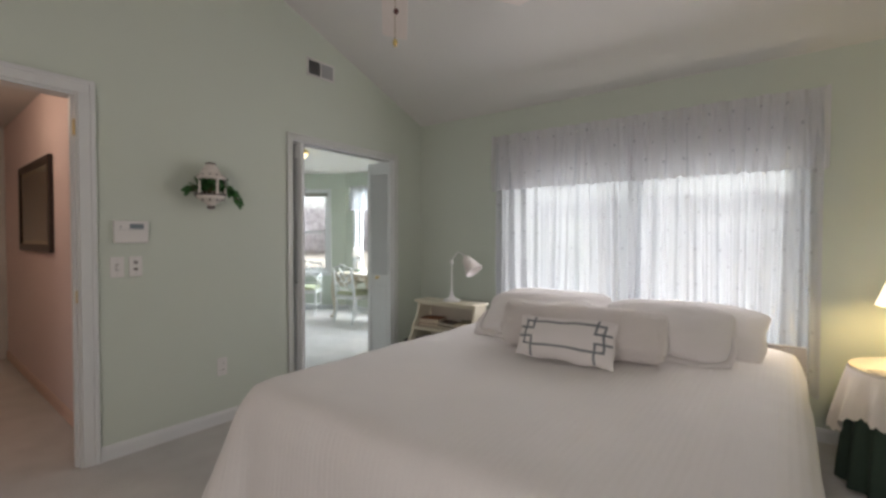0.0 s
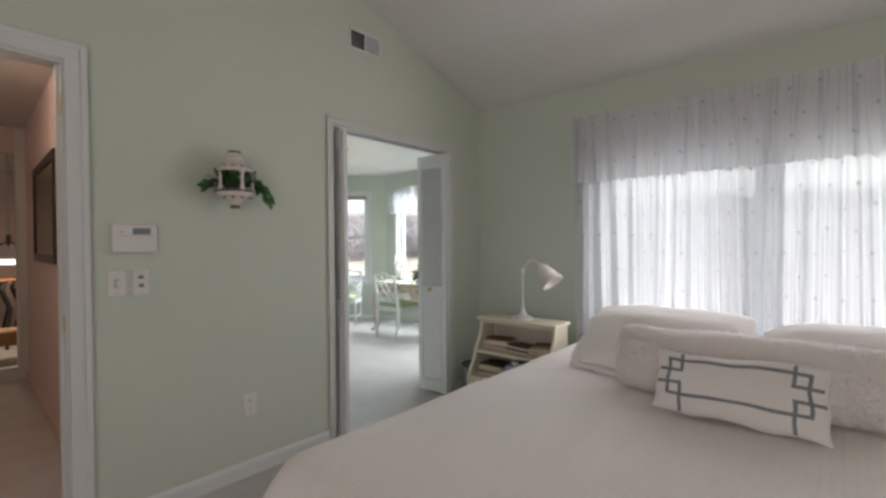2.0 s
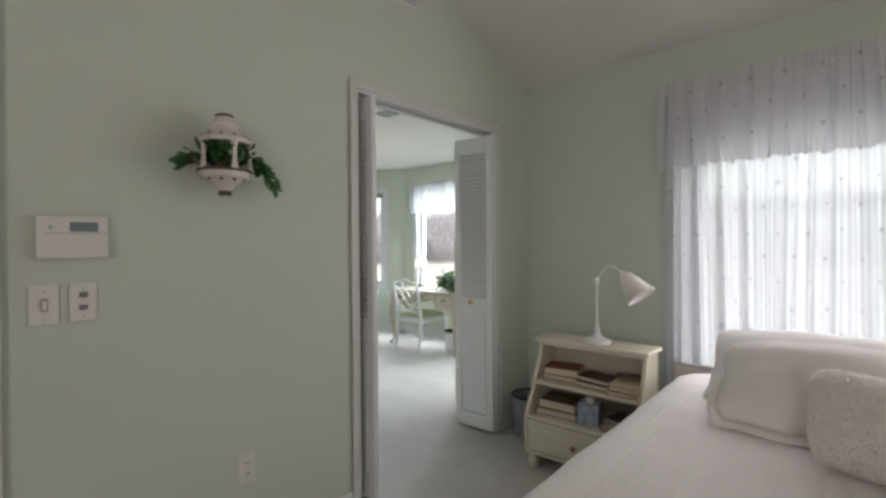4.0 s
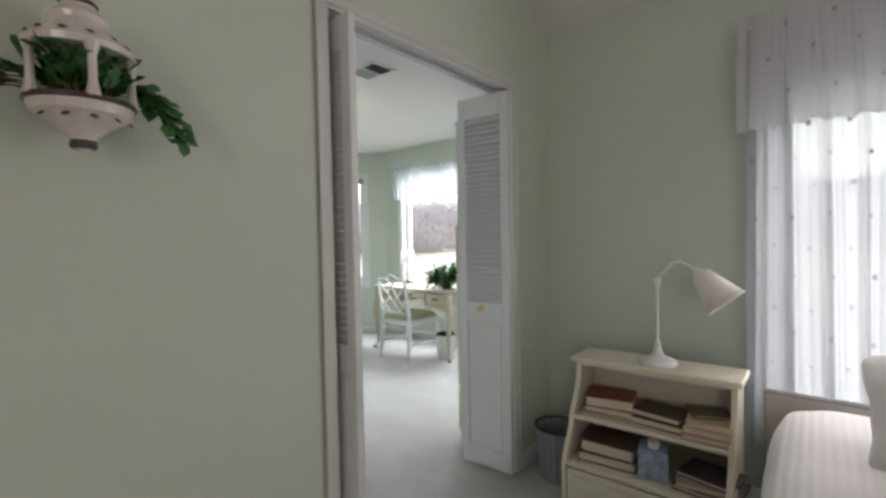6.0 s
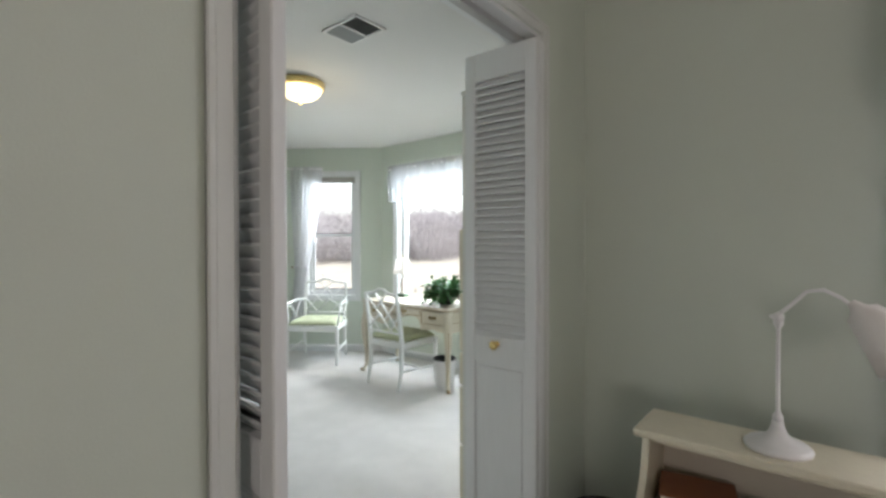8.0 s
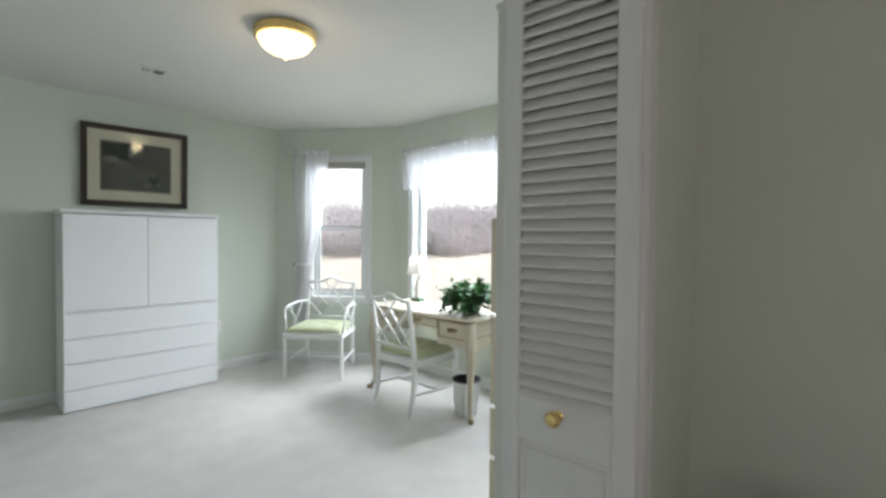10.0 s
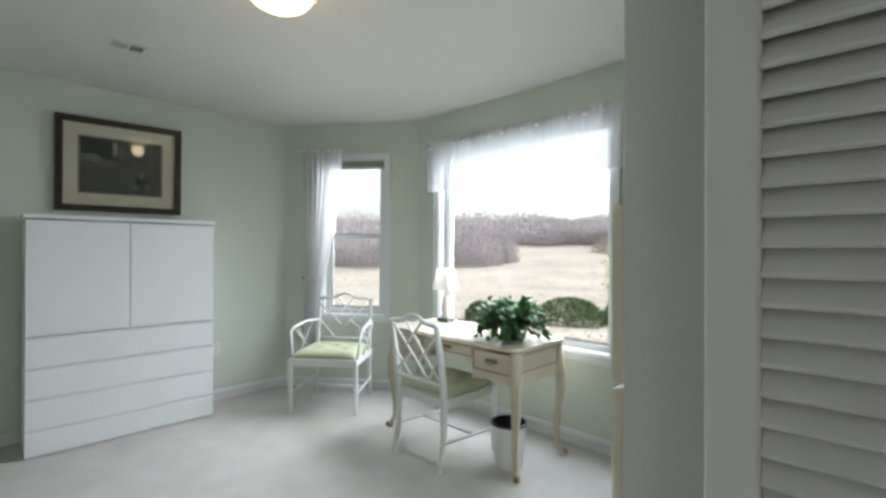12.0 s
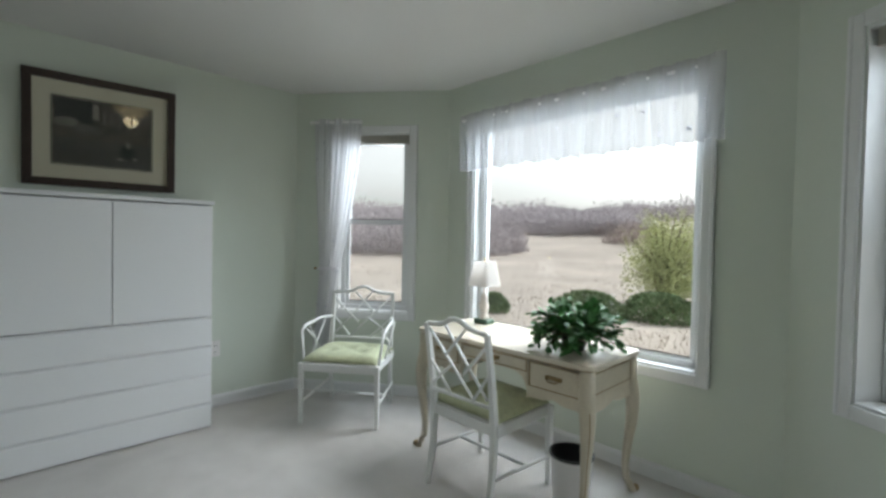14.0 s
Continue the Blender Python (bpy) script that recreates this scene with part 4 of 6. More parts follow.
part("bottom_board", boxed((-W + 0.02, -0.195, 0.09), (W - 0.02, 0.15, 0.112), 0.003), CREAM, t)
part("cross_rail", boxed((-W + 0.02, 0.0, 0.690), (W - 0.02, 0.012, 0.715), 0.002), CREAM, t)
dr = part("drawer", boxed((-W + 0.026, -0.203, 0.118), (W - 0.026, 0.14, 0.29), 0.003), CREAM, t)
bm = box(bmesh.new(), (-W + 0.05, -0.208, 0.14), (W - 0.05, -0.203, 0.268), 0.003)
part("drawer_panel", bm, CREAM, dr)
part("knob", lathe(bmesh.new(), [(0.006, 0), (0.006, 0.012), (0.014, 0.02), (0.012, 0.028), (0.002, 0.03)], 14, pose(0, -0.207, 0.205, 90)), OLDBRASS, dr, "small old brass knob")
for x in (-W + 0.04, W - 0.04):
    for y in (-0.16, 0.125):
        part("bun_foot", lathe(bmesh.new(), [(0.018, 0), (0.03, 0.015), (0.034, 0.04), (0.026, 0.062), (0.03, 0.07), (0.03, 0.09)], 16, pose(x, y, 0)), CREAM, t)


def book(m, w, d, h, color, name="book", label="closed book lying flat on the shelf", cover=0.004, group="shelf books"):
    mt = material("book_cover", color, 0.55, vary=0.15, scale=20, fine=150, bump=0.15)
    t = thing(name, m, label, "book", group)
    part("cover", boxed((-w / 2, -d / 2, 0), (w / 2, d / 2, cover), 0.001), mt, t)
    part("cover", boxed((-w / 2, -d / 2, h - cover), (w / 2, d / 2, h), 0.001), mt, t)
    part("spine", boxed((-w / 2, d / 2 - cover, cover), (w / 2, d / 2, h - cover)), mt, t)
    part("page_block", boxed((-w / 2 + 0.004, -d / 2 + 0.004, cover), (w / 2 - 0.004, d / 2 - cover, h - cover)), material("pages", (0.66, 0.58, 0.46), 0.9, vary=0.12, fine=400, grain=(1, 1, 8)), t)
    return t


S2 = 0.487
book(pose(-2.455, 3.22, S2, 0, 0, 8), 0.22, 0.19, 0.012, (0.45, 0.38, 0.3), label="thin tan booklet lying flat")
book(pose(-2.45, 3.22, S2 + 0.0125, 0, 0, 4), 0.21, 0.17, 0.022, (0.55, 0.47, 0.36), label="cream paperback lying flat")
book(pose(-2.455, 3.22, S2 + 0.035, 0, 0, 12), 0.20, 0.16, 0.045, (0.24, 0.085, 0.035), label="thick worn brown leather book")
book(pose(-2.24, 3.22, S2, 0, 0, -4), 0.21, 0.17, 0.03, (0.05, 0.035, 0.03), label="dark brown book lying flat")
book(pose(-2.245, 3.225, S2 + 0.0305, 0, 0, -9), 0.20, 0.15, 0.025, (0.09, 0.06, 0.05), label="dark patterned book lying flat")
book(pose(-2.06, 3.20, S2, 0, 0, 3), 0.18, 0.20, 0.024, (0.50, 0.30, 0.20), label="pale red paperback lying flat")
book(pose(-2.055, 3.20, S2 + 0.0245, 0, 0, -2), 0.17, 0.19, 0.024, (0.56, 0.40, 0.27), label="tan paperback lying flat")
book(pose(-2.06, 3.205, S2 + 0.049, 0, 0, 5), 0.16, 0.18, 0.018, (0.60, 0.50, 0.32), label="yellowed paperback lying flat")
book(pose(-2.07, 3.25, S2 + 0.0675, 0, 0, 24), 0.15, 0.11, 0.012, (0.18, 0.15, 0.08), label="small dark notebook on paperbacks")
S3 = 0.304
book(pose(-2.435, 3.15, S3, 0, 0, 5), 0.24, 0.18, 0.04, (0.16, 0.10, 0.06), label="brown leather album lying flat")
book(pose(-2.43, 3.15, S3 + 0.0405, 0, 0, 2), 0.22, 0.17, 0.05, (0.10, 0.06, 0.04), label="dark brown leather book")
book(pose(-2.05, 3.14, S3, 0, 0, -6), 0.22, 0.20, 0.02, (0.10, 0.09, 0.09), label="black magazine lying flat")
book(pose(-2.06, 3.13, S3 + 0.0205, 0, 0, 5), 0.2, 0.17, 0.02, (0.42, 0.34, 0.28), label="worn beige book lying flat")
book(pose(-2.05, 3.15, S3 + 0.041, 0, 0, -12), 0.19, 0.16, 0.018, (0.06, 0.05, 0.05), label="black book lying flat")
t = thing("tissue_box", pose(-2.25, 3.12, S3, 0, 0, 12), "blue and white cardboard tissue box with a tissue", "tissue box")
part("carton", boxed((-0.055, -0.055, 0), (0.055, 0.055, 0.115), 0.002), material("blue_printed_card", (0.33, 0.40, 0.52), 0.6, vary=0.5, scale=22, fine=60, bump=0.02), t)
bm = lathe(bmesh.new(), [(0.03, 0.115), (0.02, 0.128), (0.026, 0.14), (0.008, 0.15)], 9)
for v in bm.verts:
    v.co.x += 0.006 * math.sin(v.co.y * 300 + v.co.z * 90)
part("tissue", bm, SHADEW, t)

t = thing("waste_bin", pose(-2.80, 3.40, 0), "dark grey fluted waste bin beside the nightstand", "waste bin")
bm = bmesh.new()
rings = []
for r, z in ((0.095, 0), (0.1, 0.01), (0.122, 0.265), (0.124, 0.272), (0.117, 0.272), (0.115, 0.26), (0.095, 0.02)):
    ring = []
    for i in range(72):
        a = 2 * math.pi * i / 72
        rr = r * (1 + (0.022 if i % 3 == 0 else -0.01) * (1 if 0.005 < z < 0.268 else 0))
        ring.append(bm.verts.new((rr * math.cos(a), rr * math.sin(a), z)))
    rings.append(ring)
for p, q in zip(rings, rings[1:]):
    for i in range(72):
        bm.faces.new((p[i], p[(i + 1) % 72], q[(i + 1) % 72], q[i]))
bm.faces.new(rings[0])
part("basket", bm, material("grey_violet_plastic", (0.24, 0.235, 0.26), 0.5, vary=0.2, scale=30), t)
part("rim", lathe(bmesh.new(), [(0.122, 0.266), (0.128, 0.27), (0.128, 0.278), (0.118, 0.278), (0.116, 0.262), (0.122, 0.266)], 40, None, (1, 1), False), DARK, t, "dark rim")

# reading lamp with a bent arm
t = thing("desk_lamp", pose(-2.268, 3.26, 0.728), "white metal reading lamp with a tilted shade on the nightstand", "lamp")
part("base", lathe(bmesh.new(), [(0.078, 0), (0.08, 0.008), (0.07, 0.018), (0.045, 0.026), (0.025, 0.04), (0.016, 0.06), (0.014, 0.075)], 32), METALW, t, smooth=True)
part("pole", lathe(bmesh.new(), [(0.007, 0.07), (0.013, 0.08), (0.013, 0.09), (0.0055, 0.1), (0.005, 0.33), (0.012, 0.34), (0.012, 0.355), (0.006, 0.365)], 16), METALW, t, smooth=True)
part("joint", lathe(bmesh.new(), [(0.002, -0.016), (0.014, -0.008), (0.014, 0.008), (0.002, 0.016)], 14, pose(0, 0, 0.36, 90)), METALW, t)
arm = [(-0.02, 0, 0.36), (0.0, 0, 0.368), (0.03, -0.003, 0.40), (0.06, -0.006, 0.436), (0.095, -0.01, 0.443), (0.13, -0.014, 0.424), (0.165, -0.017, 0.39)]
part("arm", tube(bmesh.new(), arm, 0.005, 8), METALW, t, smooth=True)
sm = look((0.165, -0.017, 0.395), (0.30, -0.03, 0.235)) @ Matrix.Scale(0.93, 4)
bm = lathe(bmesh.new(), [(0.01, 0.03), (0.022, 0.005), (0.04, -0.005), (0.085, -0.155), (0.083, -0.154), (0.038, -0.007)], 28, sm, (1, 1), False)
sh = part("shade", bm, SHADEW, t, smooth=True)
part("shade_rim", lathe(bmesh.new(), [(0.082, -0.152), (0.087, -0.152), (0.087, -0.158), (0.082, -0.158), (0.082, -0.152)], 28, sm, (1, 1), False), METALW, sh)
part("bulb", lathe(bmesh.new(), [(0.008, -0.02), (0.02, -0.05), (0.018, -0.07), (0.003, -0.08)], 14, sm), SHADEW, sh)

# round skirted table and lamp beside the bed
t = thing("skirted_table", pose(0.74, 3.24, 0), "round side table with a dark green floor-length skirt", "side table")
part("tabletop", lathe(bmesh.new(), [(0.30, 0.585), (0.31, 0.595), (0.31, 0.605), (0.30, 0.612)], 40), DARKWOOD, t)
part("pedestal", lathe(bmesh.new(), [(0.16, 0.0), (0.16, 0.02), (0.04, 0.05), (0.03, 0.3), (0.05, 0.585)], 16), DARKWOOD, t)


def skirt(r0, r1, z1, z0, folds, depth, hem=0.0, top=True, square=0.0):
    n, rows = 240, 14
    verts, faces = [], []
    for j in range(rows + 1):
        v = j / rows
        for i in range(n):
            a = 2 * math.pi * i / n
            r = r0 + (r1 - r0) * v ** 0.8 + depth * v * math.sin(folds * a + math.sin(a * 3))
            foot = z0 - hem * abs(math.sin(folds * 2.5 * a)) - square * 0.9 * abs(math.cos(2 * a)) ** 3
            verts.append((r * math.cos(a), r * math.sin(a), z1 + (foot - z1) * v))
    for j in range(rows):
        for i in range(n):
            a, b = j * n + i, j * n + (i + 1) % n
            faces.append((a, b, b + n, a + n))
    if top:
        verts.append((0, 0, z1 + 0.001))
        c = len(verts) - 1
        faces += [(i, (i + 1) % n, c) for i in range(n)]
    return verts, faces


v, f = skirt(0.318, 0.36, 0.6155, 0.01, 18, 0.02)
raw("skirt", v, f, material("dark_green_cloth", (0.035, 0.06, 0.045), 0.9, vary=0.2, fine=300, bump=0.3), t, smooth=True)
v, f = skirt(0.325, 0.385, 0.6215, 0.40, 13, 0.03, hem=0.02, square=0.16)
ob = raw("table_cover", [(x + 0.74, y + 3.24, z) for x, y, z in v], f, material("white_lace_cloth", (0.72, 0.68, 0.64), 0.9, vary=0.08, fine=300, bump=0.3), None, smooth=True)
tagged(ob, "white lace-edged cover draped over the round table", "tablecloth")
t = thing("magazine", pose(0.57, 3.08, 0.623, 0, 0, 25), "cream booklet lying on the table cover", "magazine")
part("pages", boxed((-0.08, -0.06, 0), (0.08, 0.06, 0.006), 0.001), MAT, t)
t = thing("table_lamp", pose(0.70, 3.29, 0.622), "lit white table lamp on the skirted table", "lamp")
part("base", lathe(bmesh.new(), [(0.07, 0), (0.072, 0.015), (0.03, 0.03), (0.045, 0.08), (0.05, 0.12), (0.03, 0.17), (0.012, 0.21), (0.012, 0.33)], 28), CERAMIC, t, smooth=True)
part("shade", lathe(bmesh.new(), [(0.18, 0.322), (0.10, 0.56), (0.098, 0.56), (0.178, 0.322)], 36, None, (1, 1), False), glowing("lit_lampshade", (1.0, 0.85, 0.62), 1.2), t, "lit white lampshade", smooth=True)

# ceiling fan
t = thing("ceiling_fan", pose(-1.19, 1.36, 0), "white ceiling fan with a beaded pull chain", "ceiling fan")
top = roof(1.36)
part("canopy", lathe(bmesh.new(), [(0.02, top - 0.10), (0.06, top - 0.06), (0.075, top + 0.02)], 24), METALW, t)
part("downrod", tube(bmesh.new(), [(0, 0, 2.6), (0, 0, top - 0.05)], 0.013, 10), METALW, t)
part("motor", lathe(bmesh.new(), [(0.03, 2.33), (0.06, 2.34), (0.075, 2.37), (0.075, 2.41), (0.11, 2.44), (0.12, 2.48), (0.12, 2.55), (0.10, 2.59), (0.02, 2.61)], 32), METALW, t, smooth=True)
BLADE = material("pale_pink_blade", (0.74, 0.66, 0.62), 0.5, vary=0.05, grain=(1, 8, 1))
first = None
for k in range(5):
    m = pose(0, 0, 2.425, 0, 0, 133 + 72 * k)
    if first is None:
        bm = box(bmesh.new(), (0.19, -0.062, -0.003), (0.66, 0.062, 0.003), 0.002)
        for v in bm.verts:
            if v.co.x > 0.5:
                v.co.y *= 1.12
        bmesh.ops.rotate(bm, verts=bm.verts, cent=(0, 0, 0), matrix=Matrix.Rotation(radians(10), 3, "X"))
        first = part("blade", bm, BLADE, t)
        first.matrix_local = m
        arm0 = part("blade_arm", boxed((0.07, -0.02, -0.004), (0.25, 0.02, 0.004), 0.003), BRASS, t)
        arm0.matrix_local = m
    else:
        same("blade", first, t, m)
        same("blade_arm", arm0, t, m)
bm = tube(bmesh.new(), [(0.012, -0.01, 2.34), (0.014, -0.012, 2.12)], 0.0016, 6)
part("pull_chain", bm, OLDBRASS, t)
part("chain_bead", lathe(bmesh.new(), [(0.002, 2.222), (0.011, 2.23), (0.011, 2.24), (0.002, 2.248)], 14, pose(0.017, -0.009, 0)), material("red_brown_bead", (0.10, 0.03, 0.03), 0.3), t, "dark red-brown bead")
part("chain_pull", lathe(bmesh.new(), [(0.002, 2.088), (0.009, 2.098), (0.011, 2.114), (0.006, 2.12), (0.002, 2.124)], 14, pose(0.014, -0.012, 0)), BRASS, t, "brass bell-shaped pull")


# ---- bay room: armoire and picture ----
t = thing("armoire", pose(-6.88, 3.37, 0), "white lacquered armoire with two doors over four drawers", "armoire")
AW, AD = 0.535, 0.36
bm = box(bmesh.new(), (-AD, -AW, 0.0), (-0.022, -AW + 0.018, 1.465), 0.002)
box(bm, (-AD, AW - 0.018, 0.0), (-0.022, AW, 1.465), 0.002)
box(bm, (-AD, -AW + 0.018, 0.0), (-AD + 0.012, AW - 0.018, 1.465))
box(bm, (-AD + 0.012, -AW + 0.018, 0.735), (-0.024, AW - 0.018, 0.75))
part("carcass", bm, LACQUER, t)
# black filler paints in the shade seen through door and drawer gaps
part("gap_shade_block", boxed((-AD + 0.012, -AW + 0.018, 0.02), (-0.035, AW - 0.018, 1.46)), DARK, t)
part("top_board", boxed((-AD, -AW - 0.012, 1.472), (0.006, AW + 0.012, 1.497), 0.003, 2), LACQUER, t)
part("plinth", boxed((-0.05, -AW + 0.018, 0.0), (-0.036, AW - 0.018, 0.02)), LACQUER, t)
for y0, y1 in ((-AW, -0.005), (-0.001, AW)):
    part("door", boxed((-0.022, y0, 0.745), (0, y1, 1.463), 0.002), LACQUER, t)
for k, (z0, z1) in enumerate(((0.548, 0.722), (0.36, 0.532), (0.17, 0.344), (0.008, 0.154))):
    bm = box(bmesh.new(), (-0.022, -AW, z0), (0, AW, z1), 0.002)
    dr = part("drawer", bm, LACQUER, t)
    bm = prism(bmesh.new(), [(-0.022, z1 + 0.0), (-0.003, z1 + 0.0), (-0.012, z1 + 0.010), (-0.022, z1 + 0.012)], "y", -AW + 0.001, AW - 0.001)
    part("finger_lip", bm, LACQUER, dr)

ART = material("dark_landscape_print", (0.06, 0.045, 0.036), 0.5, vary=0.75, scale=7, fine=26, bump=0.0)


def framed(name, m, w, h, fw, label, art_margin, mats, depth=0.03):
    """A framed print in local xz, facing +y away from the wall."""
    t = thing(name, m, label, "picture")
    for k, pts in enumerate(([(-w / 2, -h / 2), (w / 2, -h / 2), (w / 2 - fw, -h / 2 + fw), (-w / 2 + fw, -h / 2 + fw)],
                             [(w / 2, -h / 2), (w / 2, h / 2), (w / 2 - fw, h / 2 - fw), (w / 2 - fw, -h / 2 + fw)],
                             [(w / 2, h / 2), (-w / 2, h / 2), (-w / 2 + fw, h / 2 - fw), (w / 2 - fw, h / 2 - fw)],
                             [(-w / 2, h / 2), (-w / 2, -h / 2), (-w / 2 + fw, -h / 2 + fw), (-w / 2 + fw, h / 2 - fw)])):
        bm = prism(bmesh.new(), pts, "y", 0.0, depth)
        bmesh.ops.bevel(bm, geom=[e for e in bm.edges], offset=0.004, segments=2, profile=0.6, affect="EDGES")
        part("frame_rail", bm, mats[0], t)
    a = fw - 0.002
    part("mat_board", boxed((-w / 2 + a, 0.004, -h / 2 + a), (w / 2 - a, 0.010, h / 2 - a)), mats[1], t)
    q = art_margin
    part("inner_band", boxed((-w / 2 + q - 0.008, 0.0105, -h / 2 + q - 0.008), (w / 2 - q + 0.008, 0.0125, h / 2 - q + 0.008)), DARK, t)
    part("inner_line", boxed((-w / 2 + q - 0.003, 0.0125, -h / 2 + q - 0.003), (w / 2 - q + 0.003, 0.0133, h / 2 - q + 0.003)), MAT, t)
    pr = part("print", boxed((-w / 2 + q, 0.0133, -h / 2 + q), (w / 2 - q, 0.0145, h / 2 - q)), mats[2], t)
    g = part("glazing", boxed((-w / 2 + a, 0.020, -h / 2 + a), (w / 2 - a, 0.022, h / 2 - a)), GLASS, t)
    g.visible_shadow = False
    return t, pr


t, pr = framed("framed_print", pose(BAYX + 0.04, 3.375, 1.887, -1.8, 0, -94.0), 0.765, 0.665, 0.045, "dark wood framed print with cream mat above the armoire", 0.135, (DARKWOOD, MAT, ART))
PRINT = [(0.5, 0.8, 0.98, 0.38, 0.075, 0), (0.45, 0.70, 0.8, 0.05, 0.11, 1), (0.75, 0.16, 0.42, 0.18, 0.10, 1), (0.2, 0.2, 0.36, 0.34, 0.010, 0), (0.41, 0.17, 0.06, 0.22, 0.34, 0),
         (0.5, 0.25, 0.03, 0.22, 0.17, 0), (0.58, 0.28, 0.025, 0.2, 0.13, 0), (0.66, 0.28, 0.03, 0.22, 0.15, 0), (0.75, 0.3, 0.02, 0.2, 0.13, 0), (0.85, 0.3, 0.03, 0.22, 0.12, 0),
         (0.13, 0.37, 0.24, 0.15, 0.20, 1), (0.33, 0.46, 0.30, 0.16, 0.12, 1), (0.74, 0.74, 0.16, 0.2, 0.012, 1), (0.66, 0.86, 0.08, 0.035, 0.38, 1), (0.745, 0.63, 0.045, 0.11, 0.28, 1), (0.82, 0.84, 0.05, 0.045, 0.34, 1)]
for k, (u, v, w, h, tone, soft_edge) in enumerate(PRINT):
    bm = lathe(bmesh.new(), [(1, 0), (0.98, 0.0004)], 14) if soft_edge else boxed((-1, -1, 0), (1, 1, 0.0004))
    bmesh.ops.scale(bm, vec=(w * 0.495 / 2, h * 0.395 / 2, 1), verts=bm.verts)
    bmesh.ops.transform(bm, matrix=Matrix.Translation((0.2475 - 0.495 * u, 0.0146 + 0.0003 * k, 0.1975 - 0.395 * v)) @ pose(0, 0, 0, -90), verts=bm.verts)
    part("print_shape", bm, material("print_tone", (tone * 0.75, tone * 0.64, tone * 0.56), 0.6, vary=0.5, scale=30, fine=70, bump=0), pr)


# tall cabinet behind the folded door
t = thing("tall_cabinet", pose(-3.125, 3.405, 0), "tall off-white cabinet with overlay drawers beside the door", "cabinet")
CAB = material("off_white_cabinet_paint", (0.70, 0.70, 0.66), 0.5, vary=0.03, scale=4, fine=70, bump=0.05)
part("side_panel", boxed((-0.34, 0, 0), (0, 0.02, 1.98), 0.002), CAB, t)
part("side_panel", boxed((-0.34, 0.73, 0), (0, 0.75, 1.98), 0.002), CAB, t)
part("back_panel", boxed((-0.012, 0.02, 0.05), (0, 0.73, 1.98)), CAB, t)
part("top_board", boxed((-0.345, -0.005, 1.98), (0, 0.755, 2.0), 0.003), CAB, t)
part("plinth", boxed((-0.31, 0.02, 0), (-0.295, 0.73, 0.06)), CAB, t)
for z in (0.06, 0.50, 0.95, 1.37, 1.68):
    part("shelf", boxed((-0.275, 0.02, z), (-0.012, 0.73, z + 0.018), 0.002), CAB, t)
for k, (z0, z1) in enumerate(((0.07, 0.34), (0.35, 0.62), (0.63, 0.78), (0.79, 1.06), (1.072, 1.36))):
    dr = part("drawer", boxed((-0.362, 0.004, z0), (-0.341, 0.746, z1), 0.005, 2), CREAM, t)
    part("knob", lathe(bmesh.new(), [(0.006, 0), (0.006, 0.012), (0.014, 0.02), (0.002, 0.028)], 12, pose(-0.362, 0.375, (z0 + z1) / 2, 0, -90)), OLDBRASS, dr)


